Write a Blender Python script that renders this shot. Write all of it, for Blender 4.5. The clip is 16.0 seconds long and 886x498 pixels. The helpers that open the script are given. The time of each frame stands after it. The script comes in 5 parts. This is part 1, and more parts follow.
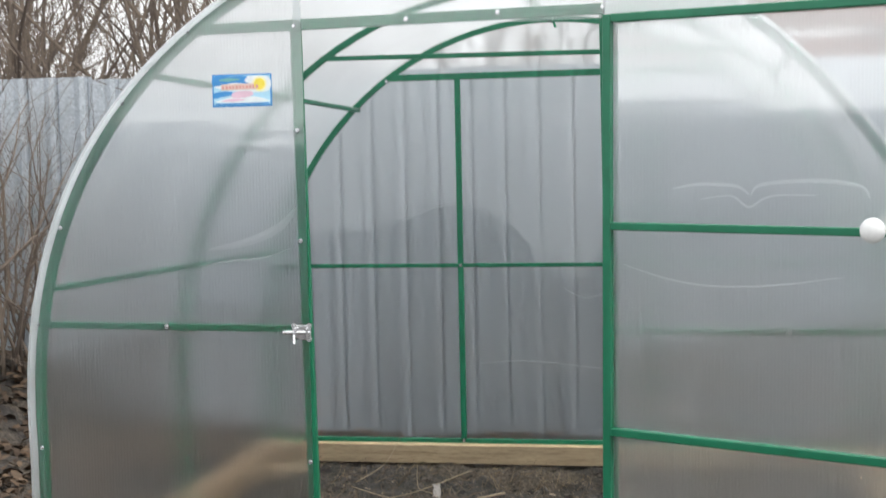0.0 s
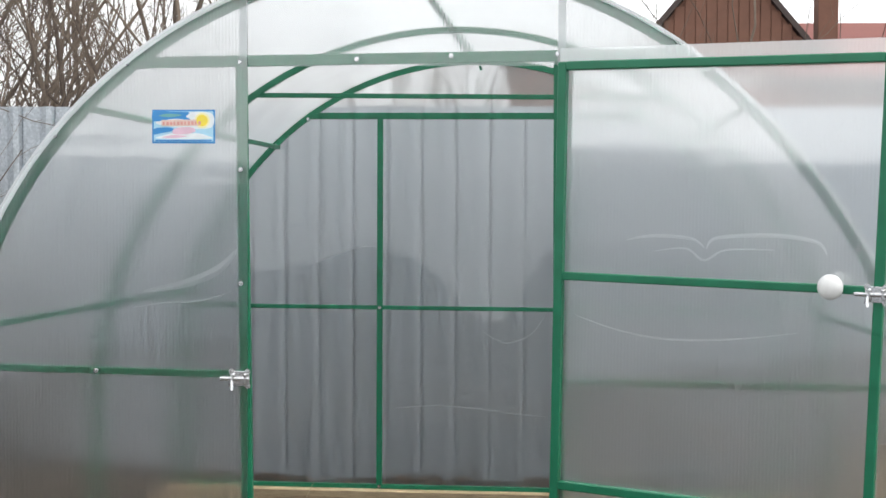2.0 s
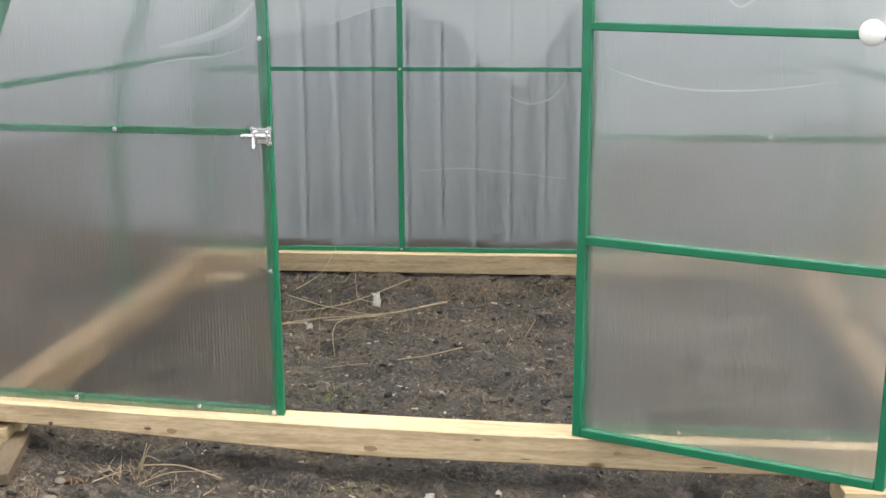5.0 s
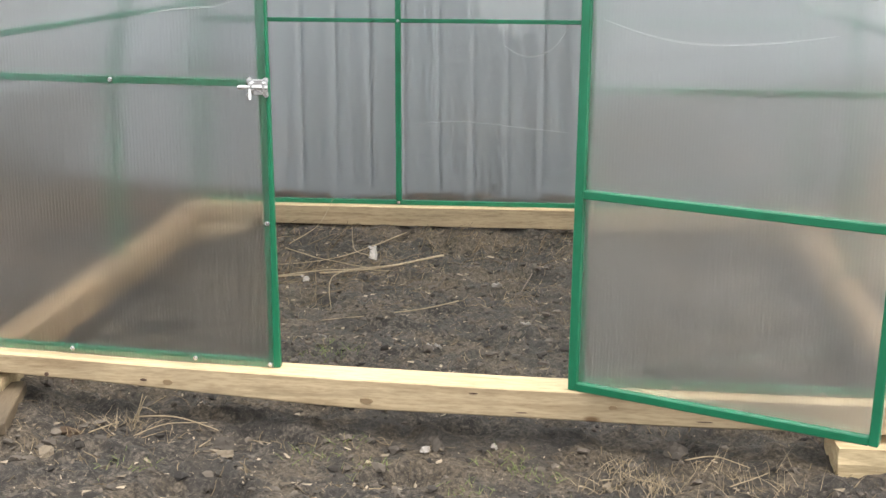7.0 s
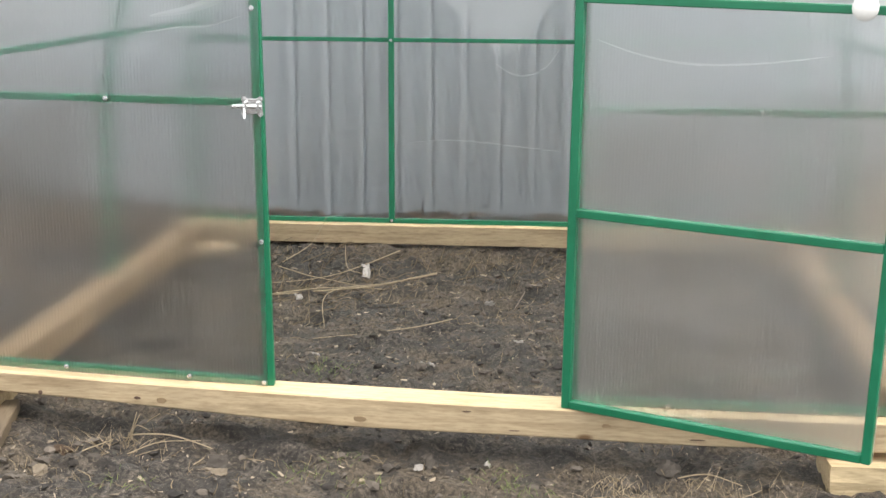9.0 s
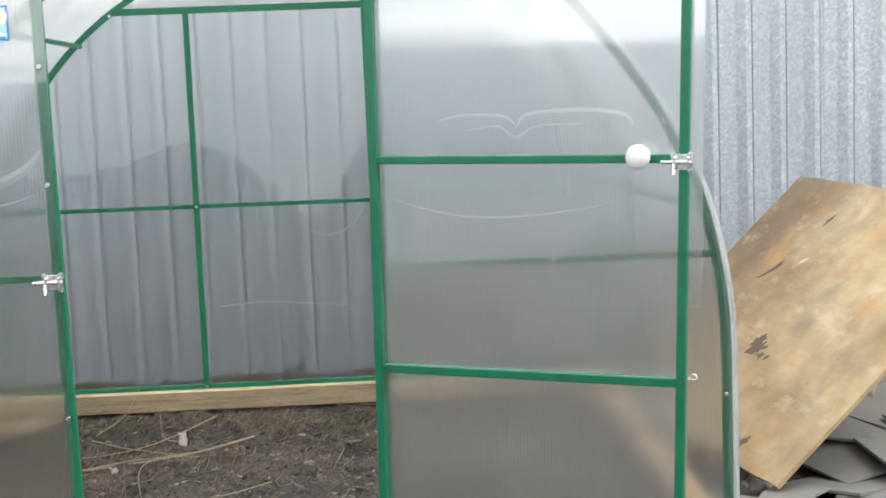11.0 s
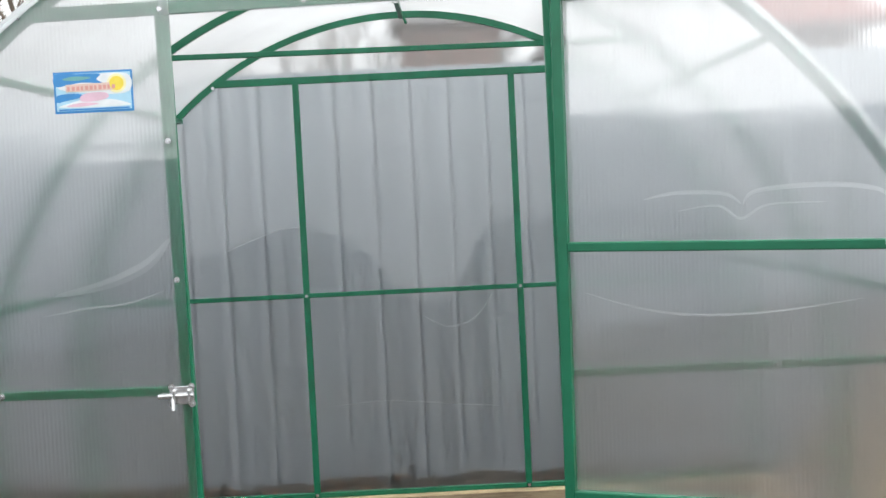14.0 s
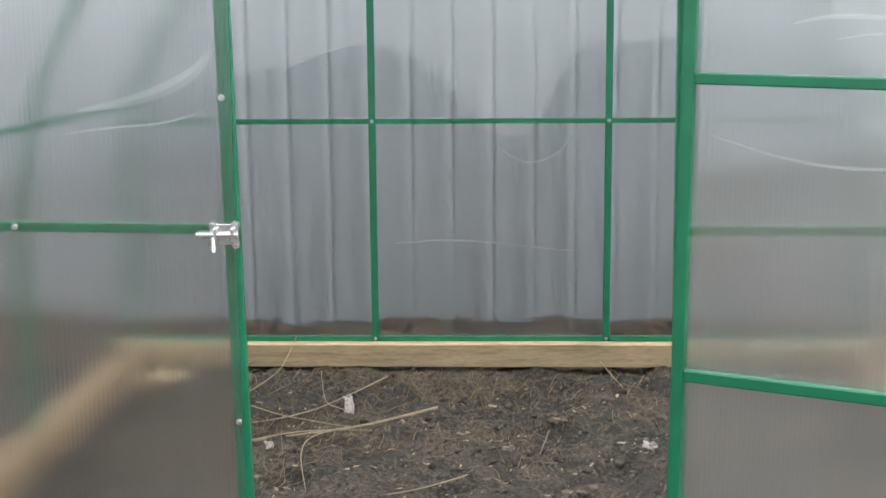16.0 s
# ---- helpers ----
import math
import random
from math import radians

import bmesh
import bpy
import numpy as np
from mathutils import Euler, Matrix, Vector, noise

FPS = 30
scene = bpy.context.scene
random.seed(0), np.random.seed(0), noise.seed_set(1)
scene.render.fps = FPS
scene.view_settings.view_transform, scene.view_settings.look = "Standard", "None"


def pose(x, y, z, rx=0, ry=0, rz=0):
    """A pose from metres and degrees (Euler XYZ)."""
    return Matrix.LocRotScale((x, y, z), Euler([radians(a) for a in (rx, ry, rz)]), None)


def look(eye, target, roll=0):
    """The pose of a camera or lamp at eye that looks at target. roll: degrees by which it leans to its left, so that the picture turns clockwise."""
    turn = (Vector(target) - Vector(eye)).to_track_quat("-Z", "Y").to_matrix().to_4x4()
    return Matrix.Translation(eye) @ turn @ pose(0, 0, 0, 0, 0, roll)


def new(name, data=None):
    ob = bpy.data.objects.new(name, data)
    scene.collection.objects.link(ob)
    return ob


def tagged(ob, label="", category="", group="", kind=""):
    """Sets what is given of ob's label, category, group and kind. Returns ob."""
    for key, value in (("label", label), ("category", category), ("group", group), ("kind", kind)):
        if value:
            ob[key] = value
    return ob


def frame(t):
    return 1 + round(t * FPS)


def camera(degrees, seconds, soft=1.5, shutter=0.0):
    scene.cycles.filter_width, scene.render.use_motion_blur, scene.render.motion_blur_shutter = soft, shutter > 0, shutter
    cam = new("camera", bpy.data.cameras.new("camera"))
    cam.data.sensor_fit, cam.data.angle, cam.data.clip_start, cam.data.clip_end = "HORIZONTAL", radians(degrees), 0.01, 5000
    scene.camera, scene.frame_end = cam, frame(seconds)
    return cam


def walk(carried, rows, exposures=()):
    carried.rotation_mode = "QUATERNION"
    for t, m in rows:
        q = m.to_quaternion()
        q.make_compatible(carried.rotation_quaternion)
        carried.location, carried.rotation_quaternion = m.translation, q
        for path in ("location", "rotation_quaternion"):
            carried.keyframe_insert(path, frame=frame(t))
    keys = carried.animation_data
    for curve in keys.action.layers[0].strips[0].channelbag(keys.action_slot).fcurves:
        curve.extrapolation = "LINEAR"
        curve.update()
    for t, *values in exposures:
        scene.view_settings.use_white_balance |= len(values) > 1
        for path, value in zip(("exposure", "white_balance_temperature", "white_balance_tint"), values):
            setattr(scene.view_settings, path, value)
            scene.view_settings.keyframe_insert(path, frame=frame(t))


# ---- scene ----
cam = camera(35.7, 16.0, soft=1.5, shutter=0.3)
PATH = [
    (0, (0.644, -4.272, 1.63), (0.297, -2.307, 1.5), -1.2),
    (0.5, (0.447, -4.183, 1.642), (0.197, -2.211, 1.427), -1.3),
    (1, (0.399, -4.168, 1.639), (0.215, -2.182, 1.485), 0.2),
    (1.5, (0.405, -4.191, 1.659), (0.227, -2.2, 1.592), -0.2),
    (2, (0.413, -4.204, 1.66), (0.244, -2.213, 1.58), 0.3),
    (2.5, (0.42, -4.214, 1.643), (0.242, -2.226, 1.514), -0.2),
    (3, (0.42, -4.213, 1.638), (0.235, -2.229, 1.468), -0.2),
    (3.5, (0.409, -4.179, 1.631), (0.223, -2.204, 1.376), 0.0),
    (4, (0.39, -4.14, 1.609), (0.188, -2.175, 1.296), 0.0),
    (4.5, (0.378, -4.127, 1.604), (0.191, -2.168, 1.243), -0.1),
    (5, (0.378, -4.117, 1.595), (0.189, -2.168, 1.189), -0.3),
    (7.5, (0.373, -4.101, 1.592), (0.19, -2.167, 1.117), 0.2),
    (8, (0.369, -4.099, 1.593), (0.178, -2.166, 1.116), -0.0),
    (10.5, (0.398, -4.18, 1.612), (0.389, -2.202, 1.313), -1.0),
    (11, (0.43, -4.196, 1.623), (0.516, -2.211, 1.391), -2.2),
    (11.5, (0.438, -4.207, 1.634), (0.571, -2.22, 1.448), -2.1),
    (12, (0.384, -4.177, 1.63), (0.512, -2.189, 1.449), -0.9),
    (12.5, (0.274, -4.068, 1.624), (0.338, -2.08, 1.407), 1.8),
    (13, (0.203, -3.755, 1.607), (0.219, -1.765, 1.403), -1.8),
    (13.5, (0.144, -3.563, 1.622), (0.144, -1.571, 1.446), -2.3),
    (14, (0.074, -3.509, 1.629), (0.094, -1.513, 1.512), -2.8),
    (14.5, (0.081, -3.471, 1.62), (0.088, -1.478, 1.456), -2.3),
    (15, (0.13, -3.398, 1.609), (0.103, -1.409, 1.402), -1.8),
    (15.5, (0.119, -3.248, 1.599), (0.027, -1.27, 1.318), -1.9),
    (16, (0.007, -2.931, 1.589), (-0.066, -0.965, 1.226), -0.5),
]
walk(cam, [(t, look(eye, target, roll)) for t, eye, target, roll in PATH],
     [(0, -0.02, 6500, 10), (1.0, 0.09, 6500, 10), (1.5, -0.05, 6500, 10), (2.0, -0.15, 6500, 10), (2.5, -0.1, 6500, 10), (3.5, 0.09, 6530, 10), (4.0, 0.20, 6600, 10),
      (4.5, 0.40, 6720, 10), (8.2, 0.57, 6820, 10), (10.5, 0.42, 6580, 10), (11.5, 0.04, 6500, 10), (12.0, -0.04, 6500, 10),
      (12.5, -0.04, 6500, 10), (13.2, 0.04, 6500, 10), (14.0, 0.0, 6500, 10), (14.5, -0.02, 6500, 10), (15.3, 0.07, 6550, 10), (16, 0.34, 6570, 10)])

# ---- world and light: a bright overcast spring day ----
world = bpy.data.worlds.new("world")
scene.world = world
world.use_nodes = True
wn, wl = world.node_tree.nodes, world.node_tree.links
sky = wn.new("ShaderNodeTexSky")
sky.sky_type, sky.sun_disc = "NISHITA", False
sky.sun_elevation, sky.sun_rotation = radians(58), radians(106)
sky.dust_density, sky.ozone_density = 6.0, 1.0
grey = wn.new("ShaderNodeHueSaturation")
grey.inputs["Saturation"].default_value = 0.12
cloud = wn.new("ShaderNodeMix")
cloud.data_type = "RGBA"
cloud.inputs["Factor"].default_value = 0.75
cloud.inputs["B"].default_value = (19.0, 19.4, 19.7, 1)
wl.new(sky.outputs[0], grey.inputs["Color"])
wl.new(grey.outputs[0], cloud.inputs["A"])
wl.new(cloud.outputs["Result"], wn["Background"].inputs[0])
wn["Background"].inputs[1].default_value = 0.12

sun = new("sun", bpy.data.lights.new("sun", "SUN"))
sun.data.energy, sun.data.angle, sun.data.color = 1.6, radians(16), (1.0, 0.96, 0.9)
sun.matrix_world = look((6, -1.8, 10), (0, 0, 0))

# ---- materials ----


class Nodes:
    """A material with its node tree and a few shortcuts."""

    def __init__(self, name, rough=0.6, metal=0.0):
        self.m = bpy.data.materials.new(name)
        self.m.use_nodes = True
        self.t = self.m.node_tree
        self.b = self.t.nodes["Principled BSDF"]
        self.b.inputs["Roughness"].default_value = rough
        self.b.inputs["Metallic"].default_value = metal
        self.co = self.t.nodes.new("ShaderNodeTexCoord").outputs["Object"]

    def add(self, kind, **values):
        n = self.t.nodes.new(kind)
        for k, v in values.items():
            n.inputs[k.replace("_", " ")].default_value = v
        return n

    def link(self, a, b):
        self.t.links.new(a, b)

    def scaled(self, s):
        n = self.add("ShaderNodeMapping")
        n.inputs["Scale"].default_value = s
        self.link(self.co, n.inputs["Vector"])
        return n.outputs[0]

    def noise(self, scale, detail=4.0, stretch=(1, 1, 1), rough=0.6):
        n = self.add("ShaderNodeTexNoise", Scale=scale, Detail=detail, Roughness=rough)
        self.link(self.scaled(stretch), n.inputs["Vector"])
        return n.outputs["Fac"]

    def ramp(self, fac, *stops):
        n = self.add("ShaderNodeValToRGB")
        e = n.color_ramp.elements
        while len(e) < len(stops):
            e.new(0.5)
        for el, (p, c) in zip(e, stops):
            el.position = p
            el.color = (*c, 1) if len(c) == 3 else c
        self.link(fac, n.inputs[0])
        return n.outputs["Color"]

    def mix(self, fac, a, b, mode="MIX"):
        n = self.add("ShaderNodeMix")
        n.data_type, n.blend_type = "RGBA", mode
        for sock, v in (("Factor", fac), ("A", a), ("B", b)):
            if isinstance(v, (int, float)):
                n.inputs[sock].default_value = v
            elif isinstance(v, tuple):
                n.inputs[sock].default_value = (*v, 1)
            else:
                self.link(v, n.inputs[sock])
        return n.outputs["Result"]

    def math(self, op, a, b=0.0, c=0.0):
        n = self.add("ShaderNodeMath")
        n.operation = op
        for i, v in enumerate((a, b, c)):
            if isinstance(v, (int, float)):
                n.inputs[i].default_value = v
            else:
                self.link(v, n.inputs[i])
        return n.outputs[0]

    def bump(self, height, strength=0.3, distance=0.01):
        n = self.add("ShaderNodeBump", Strength=strength, Distance=distance)
        self.link(height, n.inputs["Height"])
        self.link(n.outputs[0], self.b.inputs["Normal"])
        return n.outputs[0]

    def colour(self, c):
        if isinstance(c, tuple):
            self.b.inputs["Base Color"].default_value = (*c, 1)
        else:
            self.link(c, self.b.inputs["Base Color"])
        return self.m

    def per_object(self):
        return self.add("ShaderNodeObjectInfo").outputs["Random"]

    def per_island(self):
        return self.add("ShaderNodeNewGeometry").outputs["Random Per Island"]


def green_paint():
    n = Nodes("green_paint", 0.38)
    c = n.ramp(n.noise(9, 5), (0.3, (0.004, 0.125, 0.060)), (0.7, (0.007, 0.165, 0.082)))
    n.bump(n.noise(160, 3), 0.08, 0.002)
    return n.colour(c)


def zinc(name, base=0.55, rough=0.35):
    n = Nodes(name, rough, 0.9)
    c = n.ramp(n.noise(120, 3), (0.3, (base * 0.8,) * 3), (0.7, (base, base, base * 1.03)))
    return n.colour(c)


def pine(name, light, dark, axis):
    n = Nodes(name, 0.75)
    st = [14, 14, 14]
    st[axis] = 0.9
    grain = n.noise(2.2, 6, tuple(st))
    big = n.noise(1.6, 3)
    c = n.ramp(grain, (0.3, dark), (0.52, light), (0.75, tuple(v * 0.86 for v in light)))
    c = n.mix(n.ramp(big, (0.40, (0, 0, 0)), (0.70, (0.8, 0.8, 0.8))), c, tuple(v * 0.55 for v in light), "MIX")
    st[axis] = 2.0
    fine = n.noise(9.0, 5, tuple(st))
    c = n.mix(0.55, c, n.ramp(fine, (0.32, (0.55, 0.5, 0.45)), (0.55, (1.0, 1.0, 1.0)), (0.75, (1.06, 1.06, 1.06))), "MULTIPLY")
    st[axis] = 1.1
    stain = n.noise(3.0, 7, tuple(v * 0.35 for v in st), 0.7)
    c = n.mix(n.ramp(stain, (0.54, (0, 0, 0)), (0.66, (0.6, 0.6, 0.6))), c, tuple(v * 0.62 for v in dark))
    vor = n.add("ShaderNodeTexVoronoi", Scale=2.3)
    st2 = [1.0, 1.6, 2.6]
    n.link(n.scaled(tuple(st2)), vor.inputs["Vector"])
    knot = n.ramp(vor.outputs["Distance"], (0.05, (1, 1, 1)), (0.085, (0, 0, 0)))
    c = n.mix(knot, c, (0.13, 0.075, 0.035))
    n.bump(grain, 0.25, 0.004)
    return n.colour(c)


def plywood():
    """Pale veneer with water stains; the sheet's own x and y run along its edges, 1.77 by 1.62 m."""
    n = Nodes("weathered_plywood", 0.62)
    xyz = n.add("ShaderNodeSeparateXYZ")
    n.link(n.co, xyz.inputs[0])
    wide = n.noise(1.7, 6, (1.0, 1.0, 1.0), 0.55)
    c = n.ramp(wide, (0.36, (0.25, 0.165, 0.085)), (0.46, (0.36, 0.255, 0.135)), (0.56, (0.46, 0.35, 0.20)), (0.66, (0.33, 0.235, 0.13)))
    # the far strip has weathered brown, down to a ragged edge
    ragged = n.math("MULTIPLY_ADD", n.noise(2.6, 7, (1, 1, 1), 0.65), 0.6, n.math("MULTIPLY", xyz.outputs[0], 0.45))
    c = n.mix(n.ramp(ragged, (0.38, (0.9, 0.9, 0.9)), (0.52, (0.6, 0.6, 0.6)), (0.66, (0, 0, 0))), c, (0.15, 0.10, 0.056))
    rust = n.noise(2.9, 7, (1.2, 1.0, 1.0), 0.65)
    c = n.mix(n.ramp(rust, (0.54, (0, 0, 0)), (0.64, (0.7, 0.7, 0.7))), c, (0.42, 0.235, 0.09))
    grime = n.noise(1.8, 8, (1.2, 1.0, 2.0), 0.66)
    c = n.mix(n.ramp(grime, (0.47, (0, 0, 0)), (0.66, (0.75, 0.75, 0.75))), c, (0.20, 0.165, 0.11))
    pale = n.noise(4.2, 6, (1.0, 1.6, 1.0), 0.7)
    c = n.mix(n.ramp(pale, (0.55, (0, 0, 0)), (0.72, (0.55, 0.55, 0.55))), c, (0.60, 0.49, 0.345))
    grain = n.noise(11, 6, (1.0, 6.0, 1.0), 0.7)
    c = n.mix(0.18, c, n.ramp(grain, (0.3, (0.45, 0.45, 0.45)), (0.62, (1, 1, 1))), "MULTIPLY")
    n.bump(grain, 0.3, 0.004)
    return n.colour(c)


def galvanised():
    n = Nodes("galvanised_sheet", 0.46, 0.4)
    v = n.add("ShaderNodeTexVoronoi", Scale=72.0)
    n.link(n.co, v.inputs["Vector"])
    spangle = n.add("ShaderNodeSeparateColor")
    n.link(v.outputs["Color"], spangle.inputs[0])
    c = n.ramp(spangle.outputs[0], (0.0, (0.43, 0.47, 0.505)), (0.55, (0.52, 0.56, 0.60)), (1.0, (0.64, 0.68, 0.72)))
    c = n.mix(0.3, c, n.ramp(n.noise(70, 6, (1, 1, 0.6), 0.75), (0.35, (0.60, 0.60, 0.60)), (0.6, (1.12, 1.12, 1.12))), "MULTIPLY")
    fleck = n.noise(62, 4, (1, 1, 0.7), 0.7)
    c = n.mix(n.ramp(fleck, (0.62, (0, 0, 0)), (0.70, (0.6, 0.6, 0.6))), c, (0.72, 0.75, 0.77))
    c = n.mix(n.ramp(fleck, (0.31, (0.45, 0.45, 0.45)), (0.38, (0, 0, 0))), c, (0.30, 0.335, 0.36))
    streak = n.noise(2.0, 5, (5.0, 5.0, 0.35))
    c = n.mix(n.ramp(streak, (0.45, (0, 0, 0)), (0.75, (0.5, 0.5, 0.5))), c, (0.36, 0.385, 0.40))
    c = n.mix(n.math("MULTIPLY", n.per_object(), 0.3), c, (0.40, 0.43, 0.46))
    n.link(n.math("MULTIPLY_ADD", spangle.outputs[1], 0.3, 0.34), n.b.inputs["Roughness"])
    n.bump(n.noise(24, 3), 0.15, 0.004)
    return n.colour(c)


def soil():
    n = Nodes("dark_damp_soil", 0.9)
    fine = n.noise(70, 7, (1, 1, 1), 0.70)
    crumb = n.noise(19, 6, (1, 1.2, 1), 0.66)
    mid = n.noise(4.2, 6, (1, 1.4, 1), 0.62)
    big = n.noise(1.5, 5, (1, 1.3, 1), 0.62)
    c = n.ramp(fine, (0.40, (0.0160, 0.0132, 0.0114)), (0.50, (0.0528, 0.0448, 0.0380)), (0.58, (0.0896, 0.0752, 0.0616)), (0.68, (0.1680, 0.1400, 0.1096)))
    c = n.mix(n.ramp(crumb, (0.43, (0.85, 0.85, 0.85)), (0.48, (0, 0, 0))), c, (0.0152, 0.0128, 0.0114))
    c = n.mix(n.ramp(big, (0.44, (0, 0, 0)), (0.56, (0.7, 0.7, 0.7))), c, n.ramp(fine, (0.42, (0.0480, 0.0360, 0.0248)), (0.6, (0.1520, 0.1184, 0.0816))))
    wet = n.ramp(mid, (0.50, (0, 0, 0)), (0.55, (0.78, 0.78, 0.78)))
    c = n.mix(wet, c, n.ramp(fine, (0.40, (0.0176, 0.0152, 0.0136)), (0.62, (0.0464, 0.0400, 0.0352))))
    speck = n.noise(210, 3, (1, 1, 1), 0.6)
    c = n.mix(n.ramp(speck, (0.63, (0, 0, 0)), (0.70, (0.8, 0.8, 0.8))), c, (0.2720, 0.2280, 0.1720))
    n.link(n.math("MULTIPLY_ADD", mid, -0.5, 1.1), n.b.inputs["Roughness"])
    n.bump(n.mix(0.55, fine, crumb), 1.0, 0.024)
    return n.colour(c)


def varied(name, a, b, rough=0.85, scale=40.0):
    """A matt natural surface whose pieces differ in tone."""
    n = Nodes(name, rough)
    c = n.mix(n.per_island(), a, b)
    c = n.mix(0.5, c, n.ramp(n.noise(scale, 3), (0.3, (0.55,) * 3), (0.7, (1.0,) * 3)), "MULTIPLY")
    return n.colour(c)


def polycarbonate(name, axis, haze=0.014, rib_haze=0.006, blur=0.3, wave=0.5, shine=2.05, lens=0.6, tint=0.97, pitch=0.0021, pale_reflection=False, thin=False, gloss_rough=0.06, ribs=0.3):
    """Twin-wall sheet: clear skins, a flute every 10 mm across the axis, a slight sag that bends reflections."""
    n = Nodes(name)
    out = n.t.nodes["Material Output"]
    n.t.nodes.remove(n.b)
    xyz = n.add("ShaderNodeSeparateXYZ")
    n.link(n.co, xyz.inputs[0])
    flute = n.math("SINE", n.math("MULTIPLY", xyz.outputs[axis], 2 * math.pi / 0.0105))
    rib = n.add("ShaderNodeMapRange", From_Min=0.35, From_Max=0.85)
    n.link(flute, rib.inputs["Value"])
    rib = rib.outputs[0]
    sag = n.noise(0.9, 0.0, (1.0, 1.0, 1.6), 0.3)
    dust = n.noise(5.0, 5.0)
    flat = n.add("ShaderNodeBump", Strength=1.0, Distance=0.020 * wave)
    n.link(sag, flat.inputs["Height"])
    # narrow level ripples across the flutes
    bump = n.add("ShaderNodeBump", Strength=1.0, Distance=0.0013 * wave)
    n.link(n.noise(2.6, 2.0, (0.55, 1.0, 4.2), 0.45), bump.inputs["Height"])
    n.link(flat.outputs[0], bump.inputs["Normal"])
    clear = n.add("ShaderNodeBsdfRefraction", IOR=1.03, Roughness=blur)
    if lens:
        # the flutes act as a row of upright lenses with fine scuffs: they spread the view sideways
        phase = n.math("MULTIPLY_ADD", xyz.outputs[1 - axis], math.pi / 0.005, n.math("MULTIPLY", xyz.outputs[axis], 2 * math.pi / pitch))
        tilt = n.add("ShaderNodeCombineXYZ")
        grainy = n.add("ShaderNodeTexWhiteNoise")
        n.link(n.co, grainy.inputs["Vector"])
        part_rib = n.math("MULTIPLY", n.math("COSINE", phase), lens * ribs)
        n.link(n.math("MULTIPLY_ADD", n.math("SUBTRACT", grainy.outputs["Value"], 0.5), 2.0 * lens, part_rib), tilt.inputs[axis])
        turn = n.add("ShaderNodeVectorTransform")
        turn.vector_type, turn.convert_from, turn.convert_to = "VECTOR", "OBJECT", "WORLD"
        n.link(tilt.outputs[0], turn.inputs[0])
        total = n.add("ShaderNodeVectorMath")
        total.operation = "ADD"
        n.link(n.add("ShaderNodeNewGeometry").outputs["Normal"], total.inputs[0])
        n.link(turn.outputs[0], total.inputs[1])
        unit = n.add("ShaderNodeVectorMath")
        unit.operation = "NORMALIZE"
        n.link(total.outputs[0], unit.inputs[0])
        n.link(unit.outputs[0], clear.inputs["Normal"])
    clear.inputs["Color"].default_value = (tint - 0.005, tint, tint + 0.002, 1)
    if thin:
        # between the webs the view passes straight, over them it is spread
        straight = n.add("ShaderNodeBsdfTransparent")
        straight.inputs["Color"].default_value = (tint - 0.005, tint, tint + 0.002, 1)
        spread, clear = clear, n.add("ShaderNodeMixShader", Fac=0.72)
        n.link(straight.outputs[0], clear.inputs[1])
        n.link(spread.outputs[0], clear.inputs[2])
    scatter = n.add("ShaderNodeBsdfTranslucent")
    scatter.inputs["Color"].default_value = (0.84, 0.86, 0.87, 1)
    matt = n.add("ShaderNodeBsdfDiffuse")
    matt.inputs["Color"].default_value = (0.78, 0.80, 0.81, 1)
    white = n.add("ShaderNodeMixShader", Fac=0.12)
    n.link(scatter.outputs[0], white.inputs[1])
    n.link(matt.outputs[0], white.inputs[2])
    body = n.add("ShaderNodeMixShader")
    f = n.math("MULTIPLY_ADD", rib, rib_haze, 0.0)
    f = n.math("MULTIPLY_ADD", dust, haze * 2.0, f)
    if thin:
        # haze grows with height: the sky's whiteness is painted into the top of the bent sheet
        sky_haze = n.add("ShaderNodeMapRange", From_Min=0.9, From_Max=2.1, To_Min=0.22, To_Max=1.6)
        n.link(xyz.outputs[2], sky_haze.inputs["Value"])
        f = n.math("MULTIPLY", f, sky_haze.outputs[0])
    if pale_reflection:
        # the front opening's reflection painted as haze: milkier above, down to an uneven edge
        across = n.add("ShaderNodeMapRange", From_Min=-1.5, From_Max=1.5)
        n.link(xyz.outputs[0], across.inputs["Value"])
        edge = n.add("ShaderNodeValToRGB")
        edge.color_ramp.interpolation = "B_SPLINE"
        el = edge.color_ramp.elements
        while len(el) < 10:
            el.new(0.5)
        for e, (x, z) in zip(el, ((-1.3, 1.22), (-0.78, 1.32), (-0.60, 1.40), (-0.42, 1.40), (-0.20, 1.27), (-0.06, 1.08), (0.12, 0.96), (0.24, 1.18), (0.36, 1.42), (1.2, 1.40))):
            e.position, e.color = (x + 1.5) / 3, (z / 2, z / 2, z / 2, 1)
        n.link(across.outputs[0], edge.inputs[0])
        over = n.math("SUBTRACT", xyz.outputs[2], n.math("MULTIPLY", edge.outputs[0], 2.0))
        soft = n.add("ShaderNodeMapRange", From_Min=-0.01, From_Max=0.03)
        n.link(over, soft.inputs["Value"])
        fade = n.add("ShaderNodeMapRange", From_Min=1.2, From_Max=2.0, To_Min=1.0, To_Max=0.35)
        n.link(xyz.outputs[2], fade.inputs["Value"])
        f = n.math("MULTIPLY_ADD", n.math("MULTIPLY", soft.outputs[0], fade.outputs[0]), 0.145, f)
    n.link(f, body.inputs[0])
    n.link(clear.outputs[0], body.inputs[1])
    n.link(white.outputs[0], body.inputs[2])
    gloss = n.add("ShaderNodeBsdfAnisotropic", Roughness=gloss_rough)
